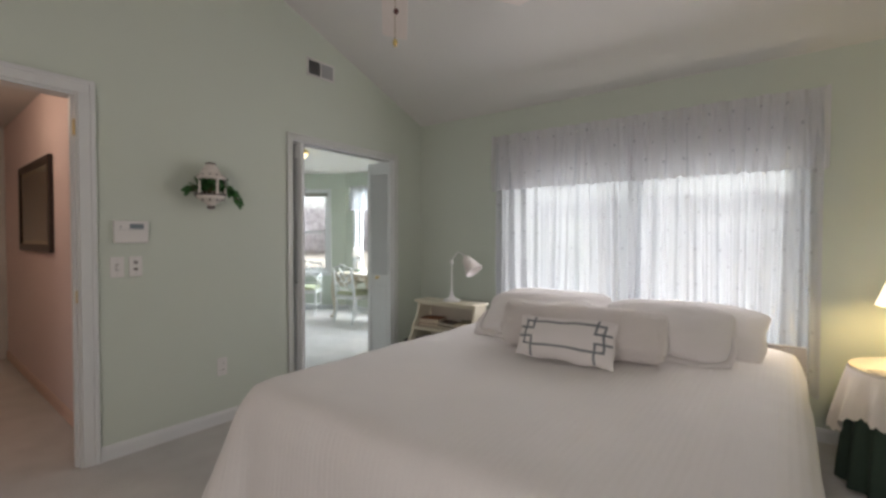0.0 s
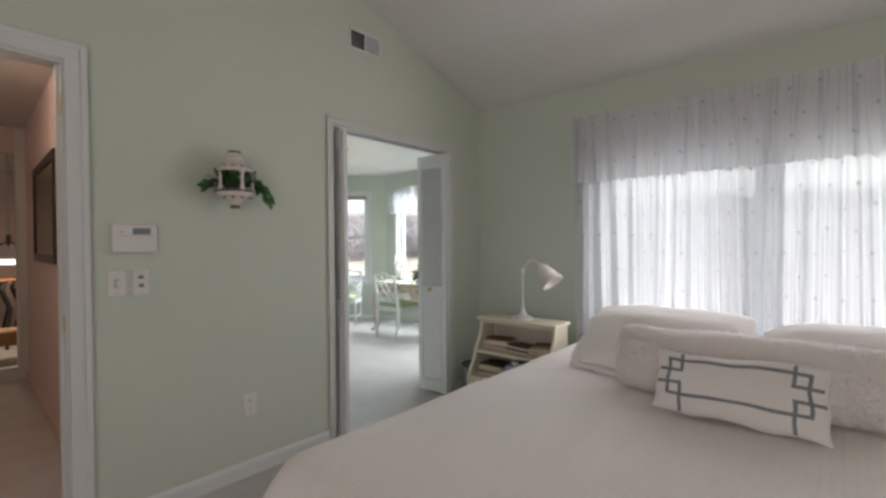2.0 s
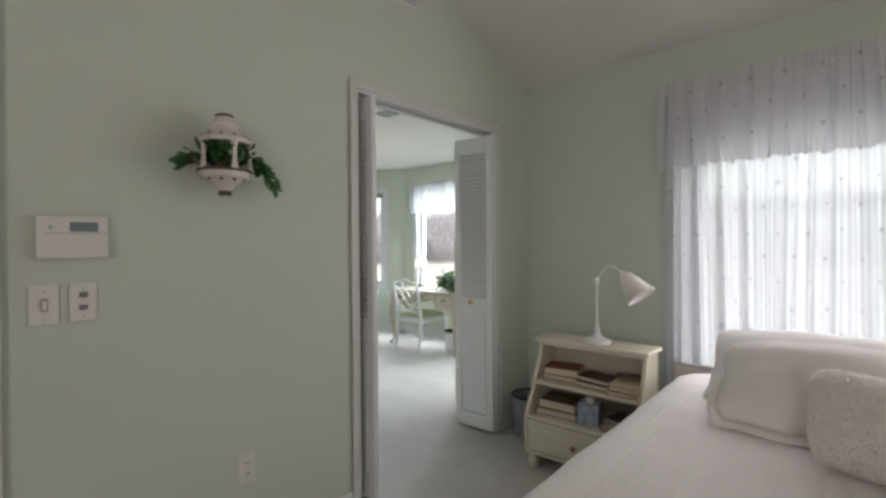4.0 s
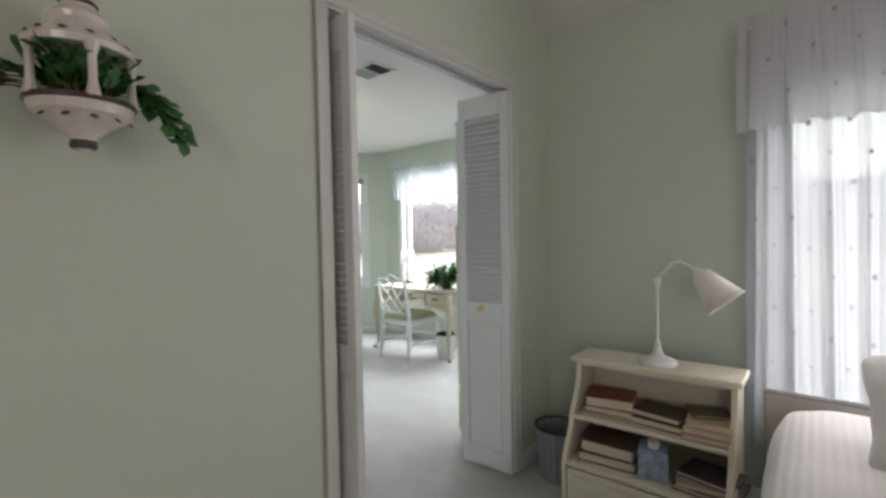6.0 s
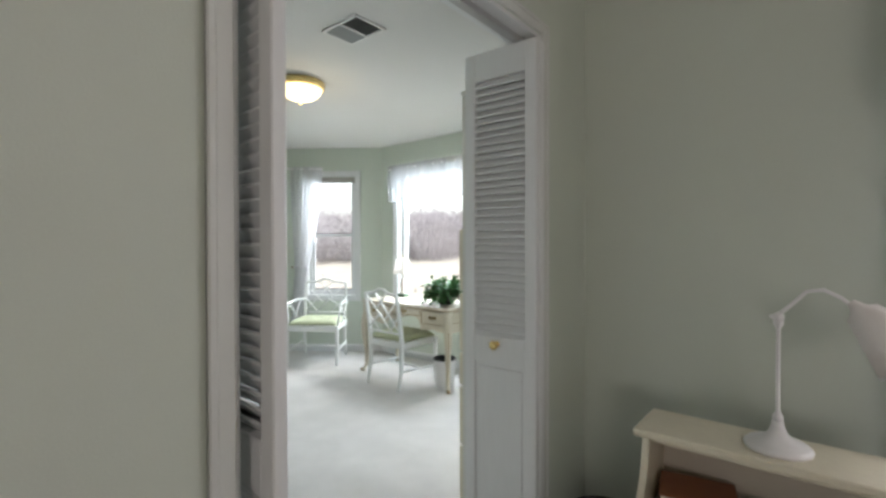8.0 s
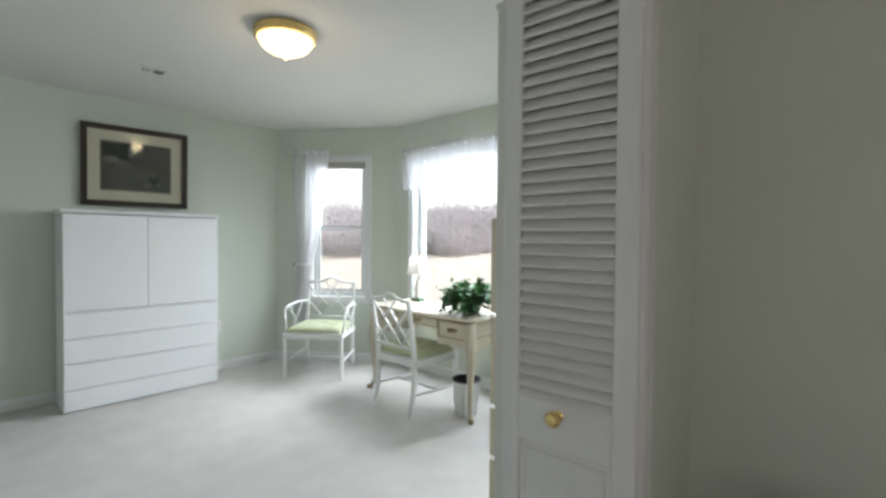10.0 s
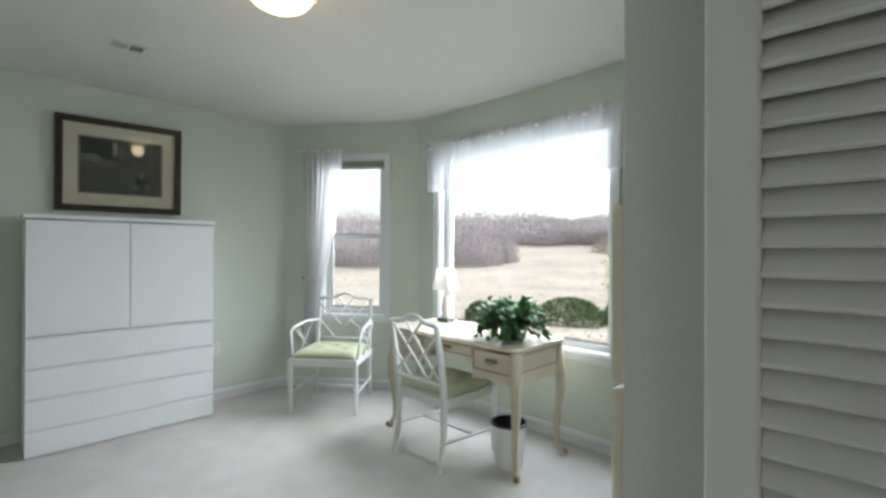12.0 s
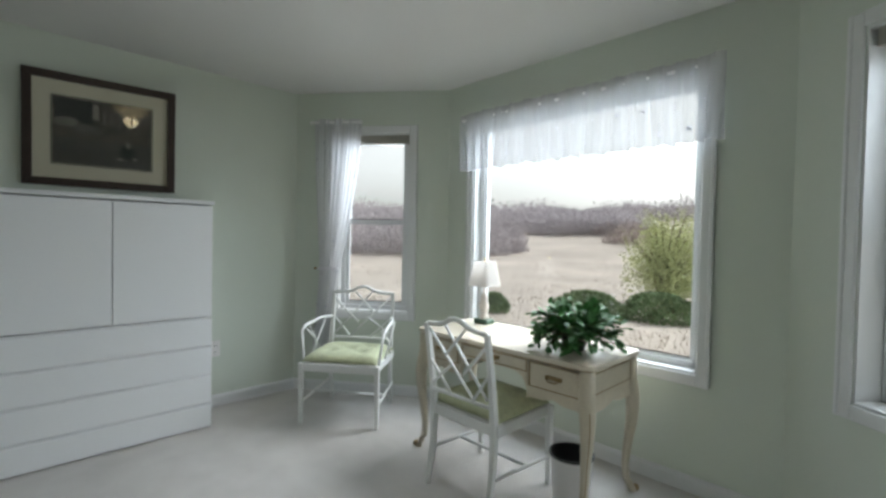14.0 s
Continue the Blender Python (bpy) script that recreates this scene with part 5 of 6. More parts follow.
# ---- lattice-back chairs ----
def chair(name, m, label, arms, w=0.245, d=0.22):
    t = thing(name, m, label, "chair", "lattice chairs")
    sh, bh = 0.42, 0.88

    def bar(nm, pts, r=0.011, seg=8, rings=True):
        bm = tube(bmesh.new(), pts, r, seg, math.pi / 4 if seg == 4 else 0.0)
        if seg == 4:
            bmesh.ops.bevel(bm, geom=bm.edges[:], offset=0.003, segments=2, profile=0.5, affect="EDGES")
        return part(nm, bm, CHAIRW, t, smooth=seg > 4)

    for sx in (-1, 1):
        bar("back_leg", [(sx * (w - 0.03), -d - 0.035, 0), (sx * (w - 0.03), -d, 0.2), (sx * (w - 0.03), -d + 0.005, sh), (sx * (w - 0.03), -d - 0.02, 0.62), (sx * (w - 0.03), -d - 0.06, bh - 0.03)], [0.016, 0.020, 0.023, 0.020, 0.017], 4)
        bar("front_leg", [(sx * w, d, 0), (sx * w, d, 0.03), (sx * w, d, sh)], [0.016, 0.018, 0.023], 4)
        bar("side_stretcher", [(sx * (w - 0.01), -d, 0.17), (sx * w, d, 0.15)], 0.009)
        part("side_rail", boxed((sx * (w - 0.012) - 0.011, -d, sh - 0.055), (sx * (w - 0.012) + 0.011, d, sh), 0.004), CHAIRW, t)
        for a in (0.12, 0.26):
            part("bamboo_ring", lathe(bmesh.new(), [(0.016, -0.006), (0.0205, 0), (0.016, 0.006)], 10, pose(sx * w, d, a)), CHAIRW, t)
    bar("front_stretcher", [(-w, 0.02, 0.16), (w, 0.02, 0.16)], 0.009)
    part("front_rail", boxed((-w, d - 0.012, sh - 0.055), (w, d + 0.012, sh), 0.004), CHAIRW, t)
    part("back_rail", boxed((-w + 0.02, -d - 0.008, sh - 0.055), (w - 0.02, -d + 0.014, sh), 0.004), CHAIRW, t)
    part("seat_board", boxed((-w + 0.005, -d + 0.01, sh - 0.012), (w - 0.005, d + 0.008, sh + 0.004), 0.004), CHAIRW, t)

    def bp(x, z):
        k = (z - 0.46) / 0.4
        return (x, -d - 0.01 - 0.045 * max(0, k), z)

    w2 = w - 0.035
    bar("top_rail", [bp(-w2, 0.845), bp(-0.13, 0.85), bp(-0.08, 0.862), bp(-0.04, 0.885), bp(0, 0.892), bp(0.04, 0.885), bp(0.08, 0.862), bp(0.13, 0.85), bp(w2, 0.845)], 0.013)
    bar("lower_rail", [bp(-w2, 0.50), bp(w2, 0.50)], 0.010)
    for a, b in (((-w2, 0.83), (0.10, 0.50)), ((-0.08, 0.86), (w2 - 0.02, 0.53)), ((0.07, 0.86), (-0.085, 0.70)), ((w2, 0.80), (0.03, 0.62)), ((-w2, 0.66), (-0.06, 0.50)), ((w2, 0.66), (0.08, 0.50)), ((-0.04, 0.66), (-w2, 0.53))):
        bar("lattice_bar", [bp(*a), bp(*b)], 0.0075, 6)
    if arms:
        for sx in (-1, 1):
            bar("arm_rail", [(sx * (w - 0.03), -d - 0.025, 0.66), (sx * (w + 0.015), -d + 0.12, 0.665), (sx * (w + 0.03), d - 0.12, 0.65), (sx * (w + 0.025), d - 0.06, 0.625)], 0.012)
            bar("arm_post", [(sx * w, d - 0.04, sh), (sx * (w + 0.025), d - 0.06, 0.63)], 0.010)
            for (y0, z0), (y1, z1) in (((-d + 0.03, 0.64), (0.05, 0.43)), ((0.08, 0.64), (-0.10, 0.43)), ((-0.02, 0.53), (0.15, 0.64))):
                bar("lattice_bar", [(sx * (w + 0.01), y0, z0), (sx * (w + 0.005), y1, z1)], 0.007, 6)
    # tufted cushion, lying on the seat
    n = 30
    tu = [(-0.11, -0.09), (0.11, -0.09), (0, 0.0), (-0.11, 0.09), (0.11, 0.09)]
    verts, faces = [], []
    for s in (1, -1):
        b = len(verts)
        for j in range(n + 1):
            for i in range(n + 1):
                u, v = math.sin(math.pi / 2 * (2 * i / n - 1)), math.sin(math.pi / 2 * (2 * j / n - 1))
                x, y = u * (w - 0.005), v * (d - 0.005) + 0.005
                e = max(0.0, (1 - abs(u) ** 5) * (1 - abs(v) ** 5)) ** 0.5
                dip = sum(math.exp(-((x - p) ** 2 + (y - q) ** 2) / 0.0011) for p, q in tu)
                z = sh + 0.012 + (0.056 * e - 0.034 * dip * e + 0.004 * noise.noise(Vector((x * 18, y * 18, 3))) * e if s > 0 else -0.007 * e)
                verts.append((x, y, max(sh + 0.005, z)))
        for j in range(n):
            for i in range(n):
                a = b + j * (n + 1) + i
                f = (a, a + 1, a + n + 2, a + n + 1)
                faces.append(f if s > 0 else f[::-1])
    ct = thing("seat_cushion", m, "olive green patterned tufted seat cushion", "cushion", "seat cushions")
    raw("cover", verts, faces, CUSHION, ct, smooth=True)
    for p, q in tu:
        part("tuft_button", lathe(bmesh.new(), [(0.001, -0.004), (0.008, 0), (0.001, 0.004)], 8, pose(p, q, sh + 0.034)), CUSHION, ct)
    return t


chair("lattice_chair", pose(-5.205, 4.755, 0, 0, 0, 0), "white painted bamboo-style lattice chair drawn up to the desk", False, 0.232, 0.213)
chair("lattice_armchair", pose(-6.475, 4.715, 0, 0, 0, -142), "white painted bamboo-style lattice armchair in the bay corner", True, 0.266, 0.235)

# ---- writing desk ----
t = thing("writing_desk", pose(-5.20, 4.995, 0), "antique cream writing desk with brown lines, drawers and curved legs", "desk")
DW, DD, DH = 0.565, 0.25, 0.735


def rounded(x0, x1, y0, y1, r, k=6):
    pts = []
    for cx, cy, a0 in ((x1 - r, y1 - r, 0), (x0 + r, y1 - r, 90), (x0 + r, y0 + r, 180), (x1 - r, y0 + r, 270)):
        pts += [(cx + r * math.cos(radians(a0 + 90 * i / k)), cy + r * math.sin(radians(a0 + 90 * i / k))) for i in range(k + 1)]
    return pts


bm = prism(bmesh.new(), rounded(-DW - 0.015, DW + 0.015, -DD - 0.015, DD + 0.015, 0.05), "z", DH - 0.022, DH)
bmesh.ops.bevel(bm, geom=[e for e in bm.edges if abs(e.verts[0].co.z - e.verts[1].co.z) < 1e-5], offset=0.006, segments=2, profile=0.6, affect="EDGES")
part("desktop", bm, material("polished_cream_top", (0.66, 0.60, 0.49), 0.2, vary=0.06, scale=5, fine=40, bump=0.02), t)
part("top_moulding", prism(bmesh.new(), rounded(-DW, DW, -DD, DD, 0.045), "z", DH - 0.032, DH - 0.022), GILT, t, "brown line under the top")
bm = box(bmesh.new(), (-DW + 0.02, DD - 0.03, 0.555), (DW - 0.02, DD - 0.012, DH - 0.032))
box(bm, (-DW + 0.012, -DD + 0.03, 0.555), (-DW + 0.028, DD - 0.03, DH - 0.032))
box(bm, (DW - 0.028, -DD + 0.03, 0.555), (DW - 0.012, DD - 0.03, DH - 0.032))
box(bm, (-0.24, -DD + 0.03, 0.555), (-0.225, DD - 0.03, DH - 0.032))
box(bm, (0.225, -DD + 0.03, 0.555), (0.24, DD - 0.03, DH - 0.032))
part("case", bm, ANTIQUE, t)
# scalloped aprons under front and sides
bm = bmesh.new()
for x0, x1 in ((-DW + 0.04, -0.225), (0.225, DW - 0.04)):
    n = 16
    pts = [(x0, 0.57), (x1, 0.57)] + [(x1 - (x1 - x0) * k / n, 0.535 - 0.018 * abs(math.sin(2 * math.pi * k / n)) - 0.03 * (abs(2 * k / n - 1) ** 6)) for k in range(n + 1)]
    prism(bm, pts, "y", -DD + 0.012, -DD + 0.03)
n = 24
pts = [(-0.225, 0.70), (0.225, 0.70)] + [(0.225 - 0.45 * k / n, 0.625 - 0.09 * (abs(2 * k / n - 1) ** 8)) for k in range(n + 1)]
prism(bm, pts, "y", -DD + 0.022, -DD + 0.034)
for sx in (-1, 1):
    n = 16
    y0, y1 = -DD + 0.04, DD - 0.04
    pts = [(y0, 0.57), (y1, 0.57)] + [(y1 - (y1 - y0) * k / n, 0.53 - 0.02 * abs(math.sin(2 * math.pi * k / n)) - 0.03 * (abs(2 * k / n - 1) ** 6)) for k in range(n + 1)]
    prism(bm, pts, "x", sx * (DW - 0.02) - 0.0105, sx * (DW - 0.02) + 0.0105)
part("apron", bm, ANTIQUE, t)


def lines(bm, x0, x1, z0, z1, y, w=0.005):
    for a, b in (((x0, z0), (x1, z0 + w)), ((x0, z1 - w), (x1, z1)), ((x0, z0), (x0 + w, z1)), ((x1 - w, z0), (x1, z1))):
        box(bm, (a[0], y - 0.0025, a[1]), (b[0], y + 0.002, b[1]))


def pull(parent, x, y, z, s=1.0):
    pl = part("drawer_pull", boxed((x - 0.045 * s, y - 0.003, z - 0.008), (x + 0.045 * s, y, z + 0.012), 0.003), OLDBRASS, parent, "old brass bail pull")
    pts = [(x - 0.032 * s, y - 0.004, z + 0.004), (x - 0.03 * s, y - 0.016, z - 0.006), (x - 0.015 * s, y - 0.02, z - 0.015), (x, y - 0.02, z - 0.012), (x + 0.015 * s, y - 0.02, z - 0.015), (x + 0.03 * s, y - 0.016, z - 0.006), (x + 0.032 * s, y - 0.004, z + 0.004)]
    part("bail", tube(bmesh.new(), pts, 0.0035, 6), OLDBRASS, pl)


for x0, x1, z0, z1, y in ((-DW + 0.05, -0.24, 0.572, 0.695, -DD + 0.008), (0.24, DW - 0.05, 0.572, 0.695, -DD + 0.008), (-0.22, 0.22, 0.63, 0.695, -DD + 0.02)):
    dr = part("drawer", boxed((x0, y, z0), (x1, DD - 0.05, z1), 0.003), ANTIQUE, t)
    bm = bmesh.new()
    lines(bm, x0 + 0.002, x1 - 0.002, z0 + 0.002, z1 - 0.002, y)
    part("brown_line", bm, GILT, dr)
    pull(dr, (x0 + x1) / 2, y, (z0 + z1) / 2 + 0.002)
for sx in (-1, 1):
    bm = bmesh.new()
    x = sx * (DW - 0.012)
    for a, b in (((-DD + 0.06, 0.59), (DD - 0.06, 0.595)), ((-DD + 0.06, 0.685), (DD - 0.06, 0.69)), ((-DD + 0.06, 0.59), (-DD + 0.065, 0.69)), ((DD - 0.065, 0.59), (DD - 0.06, 0.69))):
        box(bm, (x - 0.002, a[0], a[1]), (x + 0.002, b[0], b[1]))
    part("brown_line", bm, GILT, t)
    for sy in (-1, 1):
        bx, by = sx * (DW - 0.03), sy * (DD - 0.03)
        o = Vector((sx, sy, 0)).normalized()
        prof = [(0.705, 0.0, 0.036), (0.60, 0.0, 0.037), (0.53, 0.012, 0.038), (0.47, 0.022, 0.034), (0.38, 0.02, 0.029), (0.26, 0.004, 0.022), (0.14, -0.008, 0.018), (0.07, -0.002, 0.017), (0.035, 0.018, 0.02), (0.012, 0.032, 0.023), (0.0, 0.032, 0.018)]
        pts = [(bx + o.x * d, by + o.y * d, z) for z, d, r in prof]
        lg = part("leg", tube(bmesh.new(), pts, [r for z, d, r in prof], 14), ANTIQUE, t, smooth=True)
        part("brown_line", tube(bmesh.new(), [(bx + o.x * (d + r * 0.97), by + o.y * (d + r * 0.97), z) for z, d, r in prof[2:9]], 0.003, 5), GILT, lg)
        part("scroll_toe", lathe(bmesh.new(), [(0.004, -0.016), (0.015, -0.012), (0.018, 0), (0.015, 0.012), (0.004, 0.016)], 12, pose(bx + o.x * 0.05, by + o.y * 0.05, 0.019, 90, 0, math.degrees(math.atan2(o.y, o.x)))), GILT, lg, "brown scrolled toe", smooth=True)

# things on and under the desk
t = thing("desk_plant", pose(-4.85, 4.98, DH), "dense green ivy plant in a small pot on the desk", "plant")
part("pot", lathe(bmesh.new(), [(0.05, 0), (0.055, 0.005), (0.075, 0.08), (0.08, 0.085), (0.078, 0.095), (0.066, 0.09), (0.06, 0.08)], 26), material("dark_green_pot", (0.05, 0.06, 0.04), 0.4), t, smooth=True)
part("soil", lathe(bmesh.new(), [(0.004, 0.08), (0.066, 0.08), (0.004, 0.09)], 16), STEM, t)
rng = random.Random(21)
lv, lf, st = [], [], []
for k in range(150):
    a, el = rng.uniform(0, 2 * math.pi), rng.uniform(0.0, 1.25)
    trailing(rng, (0.045 * math.cos(a), 0.045 * math.sin(a), 0.085), (math.cos(a) * (1.3 - el * 0.6), math.sin(a) * (1.3 - el * 0.6), 0.35 + el), rng.uniform(0.08, 0.185), 0.34, lv, lf, st, 0.056)
for k in range(12):
    a = rng.uniform(-2.2, 2.2)
    trailing(rng, (0.08 * math.cos(a), 0.08 * math.sin(a), 0.10), (math.cos(a), math.sin(a), 0.25), rng.uniform(0.12, 0.17), 0.5, lv, lf, st, 0.05)
lv = [Vector((v.x, v.y, max(v.z, 0.004))) for v in lv]
raw("leaves", lv, lf, LEAF, t)
bm = bmesh.new()
for pts in st:
    tube(bm, [(p.x, p.y, max(p.z, 0.003)) for p in pts[::2] + [pts[-1]]], 0.0014, 4)
part("stems", bm, STEM, t)

t = thing("table_lamp", pose(-5.60, 5.16, DH), "small white figured lamp with a flared white shade", "lamp")
part("plinth", boxed((-0.055, -0.04, 0), (0.055, 0.04, 0.03), 0.004), material("green_base", (0.06, 0.13, 0.08), 0.4), t, "green plinth")
part("stem", lathe(bmesh.new(), [(0.03, 0.03), (0.035, 0.045), (0.022, 0.06), (0.03, 0.09), (0.034, 0.12), (0.02, 0.15), (0.024, 0.17), (0.014, 0.19), (0.008, 0.2), (0.008, 0.25)], 20), CERAMIC, t, smooth=True)
bm = bmesh.new()
lo, hi = [], []
for cx, cy in rounded(-0.085, 0.085, -0.075, 0.075, 0.02, 3):
    lo.append(bm.verts.new((cx, cy, 0.245)))
    hi.append(bm.verts.new((cx * 0.66, cy * 0.66, 0.405)))
for i in range(len(lo)):
    j = (i + 1) % len(lo)
    bm.faces.new((lo[i], lo[j], hi[j], hi[i]))
sh = part("shade", bm, cloth_sheer("lampshade_cloth", (0.90, 0.88, 0.86), 0.0), t)
sh.modifiers.new("thickness", "SOLIDIFY").thickness = 0.002
part("finial", lathe(bmesh.new(), [(0.003, 0.25), (0.003, 0.40), (0.008, 0.41), (0.002, 0.425)], 10), BRASS, t)

t = thing("waste_basket", pose(-4.79, 4.88, 0), "white round waste basket under the desk", "waste bin")
part("basket", lathe(bmesh.new(), [(0.078, 0), (0.082, 0.006), (0.102, 0.255), (0.105, 0.26), (0.101, 0.262), (0.098, 0.25), (0.078, 0.012), (0.004, 0.01)], 36, None, (1, 1), False), METALW, t, smooth=True)
part("liner", lathe(bmesh.new(), [(0.0995, 0.2655), (0.1065, 0.264), (0.107, 0.252), (0.1065, 0.2515), (0.106, 0.262), (0.0975, 0.262), (0.09, 0.15), (0.07, 0.016), (0.004, 0.014)], 36, None, (1, 1), False), material("black_bin_liner", (0.012, 0.012, 0.012), 0.35, vary=0.3), t, "black plastic liner")

# ceiling lamp
t = thing("ceiling_lamp", pose(-5.04, 3.57, BAYZ), "lit frosted glass ceiling lamp with a brass rim", "ceiling lamp")
part("pan", lathe(bmesh.new(), [(0.10, 0), (0.165, -0.005), (0.172, -0.02), (0.16, -0.028), (0.168, -0.036), (0.165, -0.05), (0.150, -0.055), (0.15, -0.03), (0.1, -0.02)], 48), BRASS, t, smooth=True)
gl = glowing("lit_frosted_glass", (1.0, 0.82, 0.50), 1.9)
ob = part("glass_bowl", lathe(bmesh.new(), [(0.148, -0.05), (0.14, -0.075), (0.12, -0.10), (0.085, -0.12), (0.04, -0.132), (0.004, -0.135)], 48), gl, t, "glowing frosted glass bowl", smooth=True)
ob.visible_shadow = False
part("finial", lathe(bmesh.new(), [(0.012, -0.13), (0.014, -0.14), (0.006, -0.146), (0.009, -0.155), (0.002, -0.162)], 14), BRASS, t)

# ---- hall and the room beyond ----
framed("hall_picture", pose(-4.87, 0.934, 1.55, 0, 0, 177.71), 1.25, 0.74, 0.06, "large dark-framed picture on the peach hall wall", 0.10, (DARKWOOD, material("tan_mat", (0.46, 0.36, 0.24), 0.9), material("brown_abstract_print", (0.16, 0.12, 0.08), 0.5, vary=0.5, scale=4, fine=30, bump=0)))
structure(part("trim_hall_post", boxed((-6.62, 0.925, 0), (-6.5, 1.018, 2.45), 0.004), TRIM), "white painted end post of the hall wall")
structure(part("trim_hall_curb", boxed((-6.6, -0.43, 0), (-6.5, 0.925, 0.13), 0.006), TRIM), "low white painted curb at the hall end")
structure(part("trim_hall_header", boxed((-6.62, -0.43, 2.2), (-6.5, 0.925, 2.45), 0.004), PEACH), "peach header over the hall end")
t = thing("pendant_lamp", pose(-8.0, 1.0, 0), "lit pendant lamp with a wide pale glass shade", "pendant lamp")
part("ceiling_rose", lathe(bmesh.new(), [(0.06, 2.45), (0.055, 2.42), (0.015, 2.40)], 20), GREYM, t)
part("rod", tube(bmesh.new(), [(0, 0, 1.25), (0, 0, 2.42)], 0.006, 8), GREYM, t)
part("shade", lathe(bmesh.new(), [(0.03, 1.27), (0.06, 1.26), (0.13, 1.215), (0.21, 1.15), (0.205, 1.147), (0.125, 1.205), (0.03, 1.25)], 36, None, (1, 1), False), material("mauve_shade", (0.42, 0.34, 0.34), 0.5), t, smooth=True)
ob = part("diffuser", lathe(bmesh.new(), [(0.195, 1.15), (0.14, 1.11), (0.07, 1.09), (0.004, 1.085)], 30), glowing("lit_diffuser", (1.0, 0.9, 0.75), 3.0), t, "glowing glass diffuser", smooth=True)
ob.visible_shadow = False
bm = bmesh.new()
for a in range(0, 360, 60):
    c, s = math.cos(radians(a)), math.sin(radians(a))
    tube(bm, [(0.01 * c, 0.01 * s, 1.36), (0.08 * c, 0.08 * s, 1.32), (0.13 * c, 0.13 * s, 1.37), (0.10 * c, 0.10 * s, 1.44)], 0.012, 6)
part("scrolls", bm, DARK, t, "dark wrought iron scrolls")
t = thing("console_table", pose(-8.6, 1.0, 0), "dark wrought iron console table with a brown top", "table")
part("tabletop", boxed((-0.25, -0.5, 0.86), (0.25, 0.5, 0.90), 0.006), material("brown_wood_top", (0.20, 0.10, 0.05), 0.4, vary=0.3, grain=(1, 8, 1)), t)
for y in (-0.45, 0.0, 0.12, 0.45):
    for x in (-0.2, 0.2):
        part("leg", tube(bmesh.new(), [(x, y, 0), (x * 1.1, y, 0.2), (x * 0.8, y + 0.05, 0.5), (x * 1.15, y - 0.03, 0.75), (x, y, 0.86)], 0.018, 8), DARK, t)
t = thing("low_bench", pose(-7.6, 0.9, 0), "low tan upholstered bench", "bench")
part("seat", boxed((-0.2, -0.5, 0.2), (0.2, 0.5, 0.36), 0.03, 2), material("tan_cloth", (0.42, 0.24, 0.14), 0.9, fine=200, bump=0.3), t)
for x in (-0.16, 0.16):
    for y in (-0.45, 0.45):
        part("leg", lathe(bmesh.new(), [(0.015, 0), (0.025, 0.2)], 10, pose(x, y, 0)), DARKWOOD, t)

# ---- outdoors ----
GROUND = material("dry_grass_ground", (0.43, 0.385, 0.345), 1.0, vary=0.35, scale=0.25, fine=7, bump=0.6)


def land(x, y):
    """Height of the ground: flat by the house, rising to low hills."""
    d = math.hypot(x + 5, y - 3)
    k = min(1.0, max(0.0, (d - 16) / 75))
    k = k * k * (3 - 2 * k)
    far = min(1.0, max(0.0, (d - 200) / 600))
    return -0.7 + k * (6.0 + 2.2 * noise.noise(Vector((x * 0.02, y * 0.02, 0)))) - far * 10 + 0.25 * noise.noise(Vector((x * 0.11, y * 0.11, 2))) * min(1.0, d / 30)


verts, faces = [], []
radii = [0.0] + [2.0 * 1.085 ** k for k in range(84)]
na = 144
for r in radii:
    for i in range(na):
        a = 2 * math.pi * i / na
        x, y = -5 + r * math.cos(a), 3 + r * math.sin(a)
        verts.append((x, y, land(x, y)))
for k in range(len(radii) - 1):
    for i in range(na):
        a, b = k * na + i, k * na + (i + 1) % na
        faces.append((a, b, b + na, a + na))
structure(raw("ground", verts, faces, GROUND, None, smooth=True), "dry tan grassland rising to low hills")


def thicket(rng, verts, faces, x, y, height, spread, n, thick):
    """A bare bush: many thin twigs fanning up and out."""
    z = land(x, y) - 0.1
    for k in range(n):
        a = rng.uniform(0, 2 * math.pi)
        q = rng.random() ** 0.6
        b = Vector((x + spread * 0.55 * q * math.cos(a), y + spread * 0.55 * q * math.sin(a), z + rng.random() * height * 0.85 * (1 - 0.55 * q * q) * (0.85 + 0.3 * noise.noise(Vector((x * 3 + 2 * math.cos(a), y * 3 + 2 * math.sin(a), q * 2))))))
        top = b + Vector((math.cos(a) * spread * 0.12 * rng.uniform(-0.4, 1), math.sin(a) * spread * 0.12 * rng.uniform(-0.4, 1), height * rng.uniform(0.05, 0.2) * (1.1 - 0.5 * q)))
        s = Vector((rng.uniform(-1, 1), rng.uniform(-1, 1), rng.uniform(-0.4, 0.4))).normalized() * thick * rng.uniform(0.5, 1.3)
        c = len(verts)
        verts += [b - s, b + s, top]
        faces.append((c, c + 1, c + 2))


TWIG = material("bare_violet_twigs", (0.54, 0.505, 0.525), 0.95, vary=0.35, scale=0.25, fine=3, bump=0)
TWIG_FAR = material("far_violet_woods", (0.56, 0.525, 0.55), 0.95, vary=0.3, scale=0.12, fine=2, bump=0)
TWIG_RED = material("red_brown_twigs", (0.46, 0.39, 0.37), 0.95, vary=0.3, scale=0.4, fine=4, bump=0)
rng = random.Random(31)


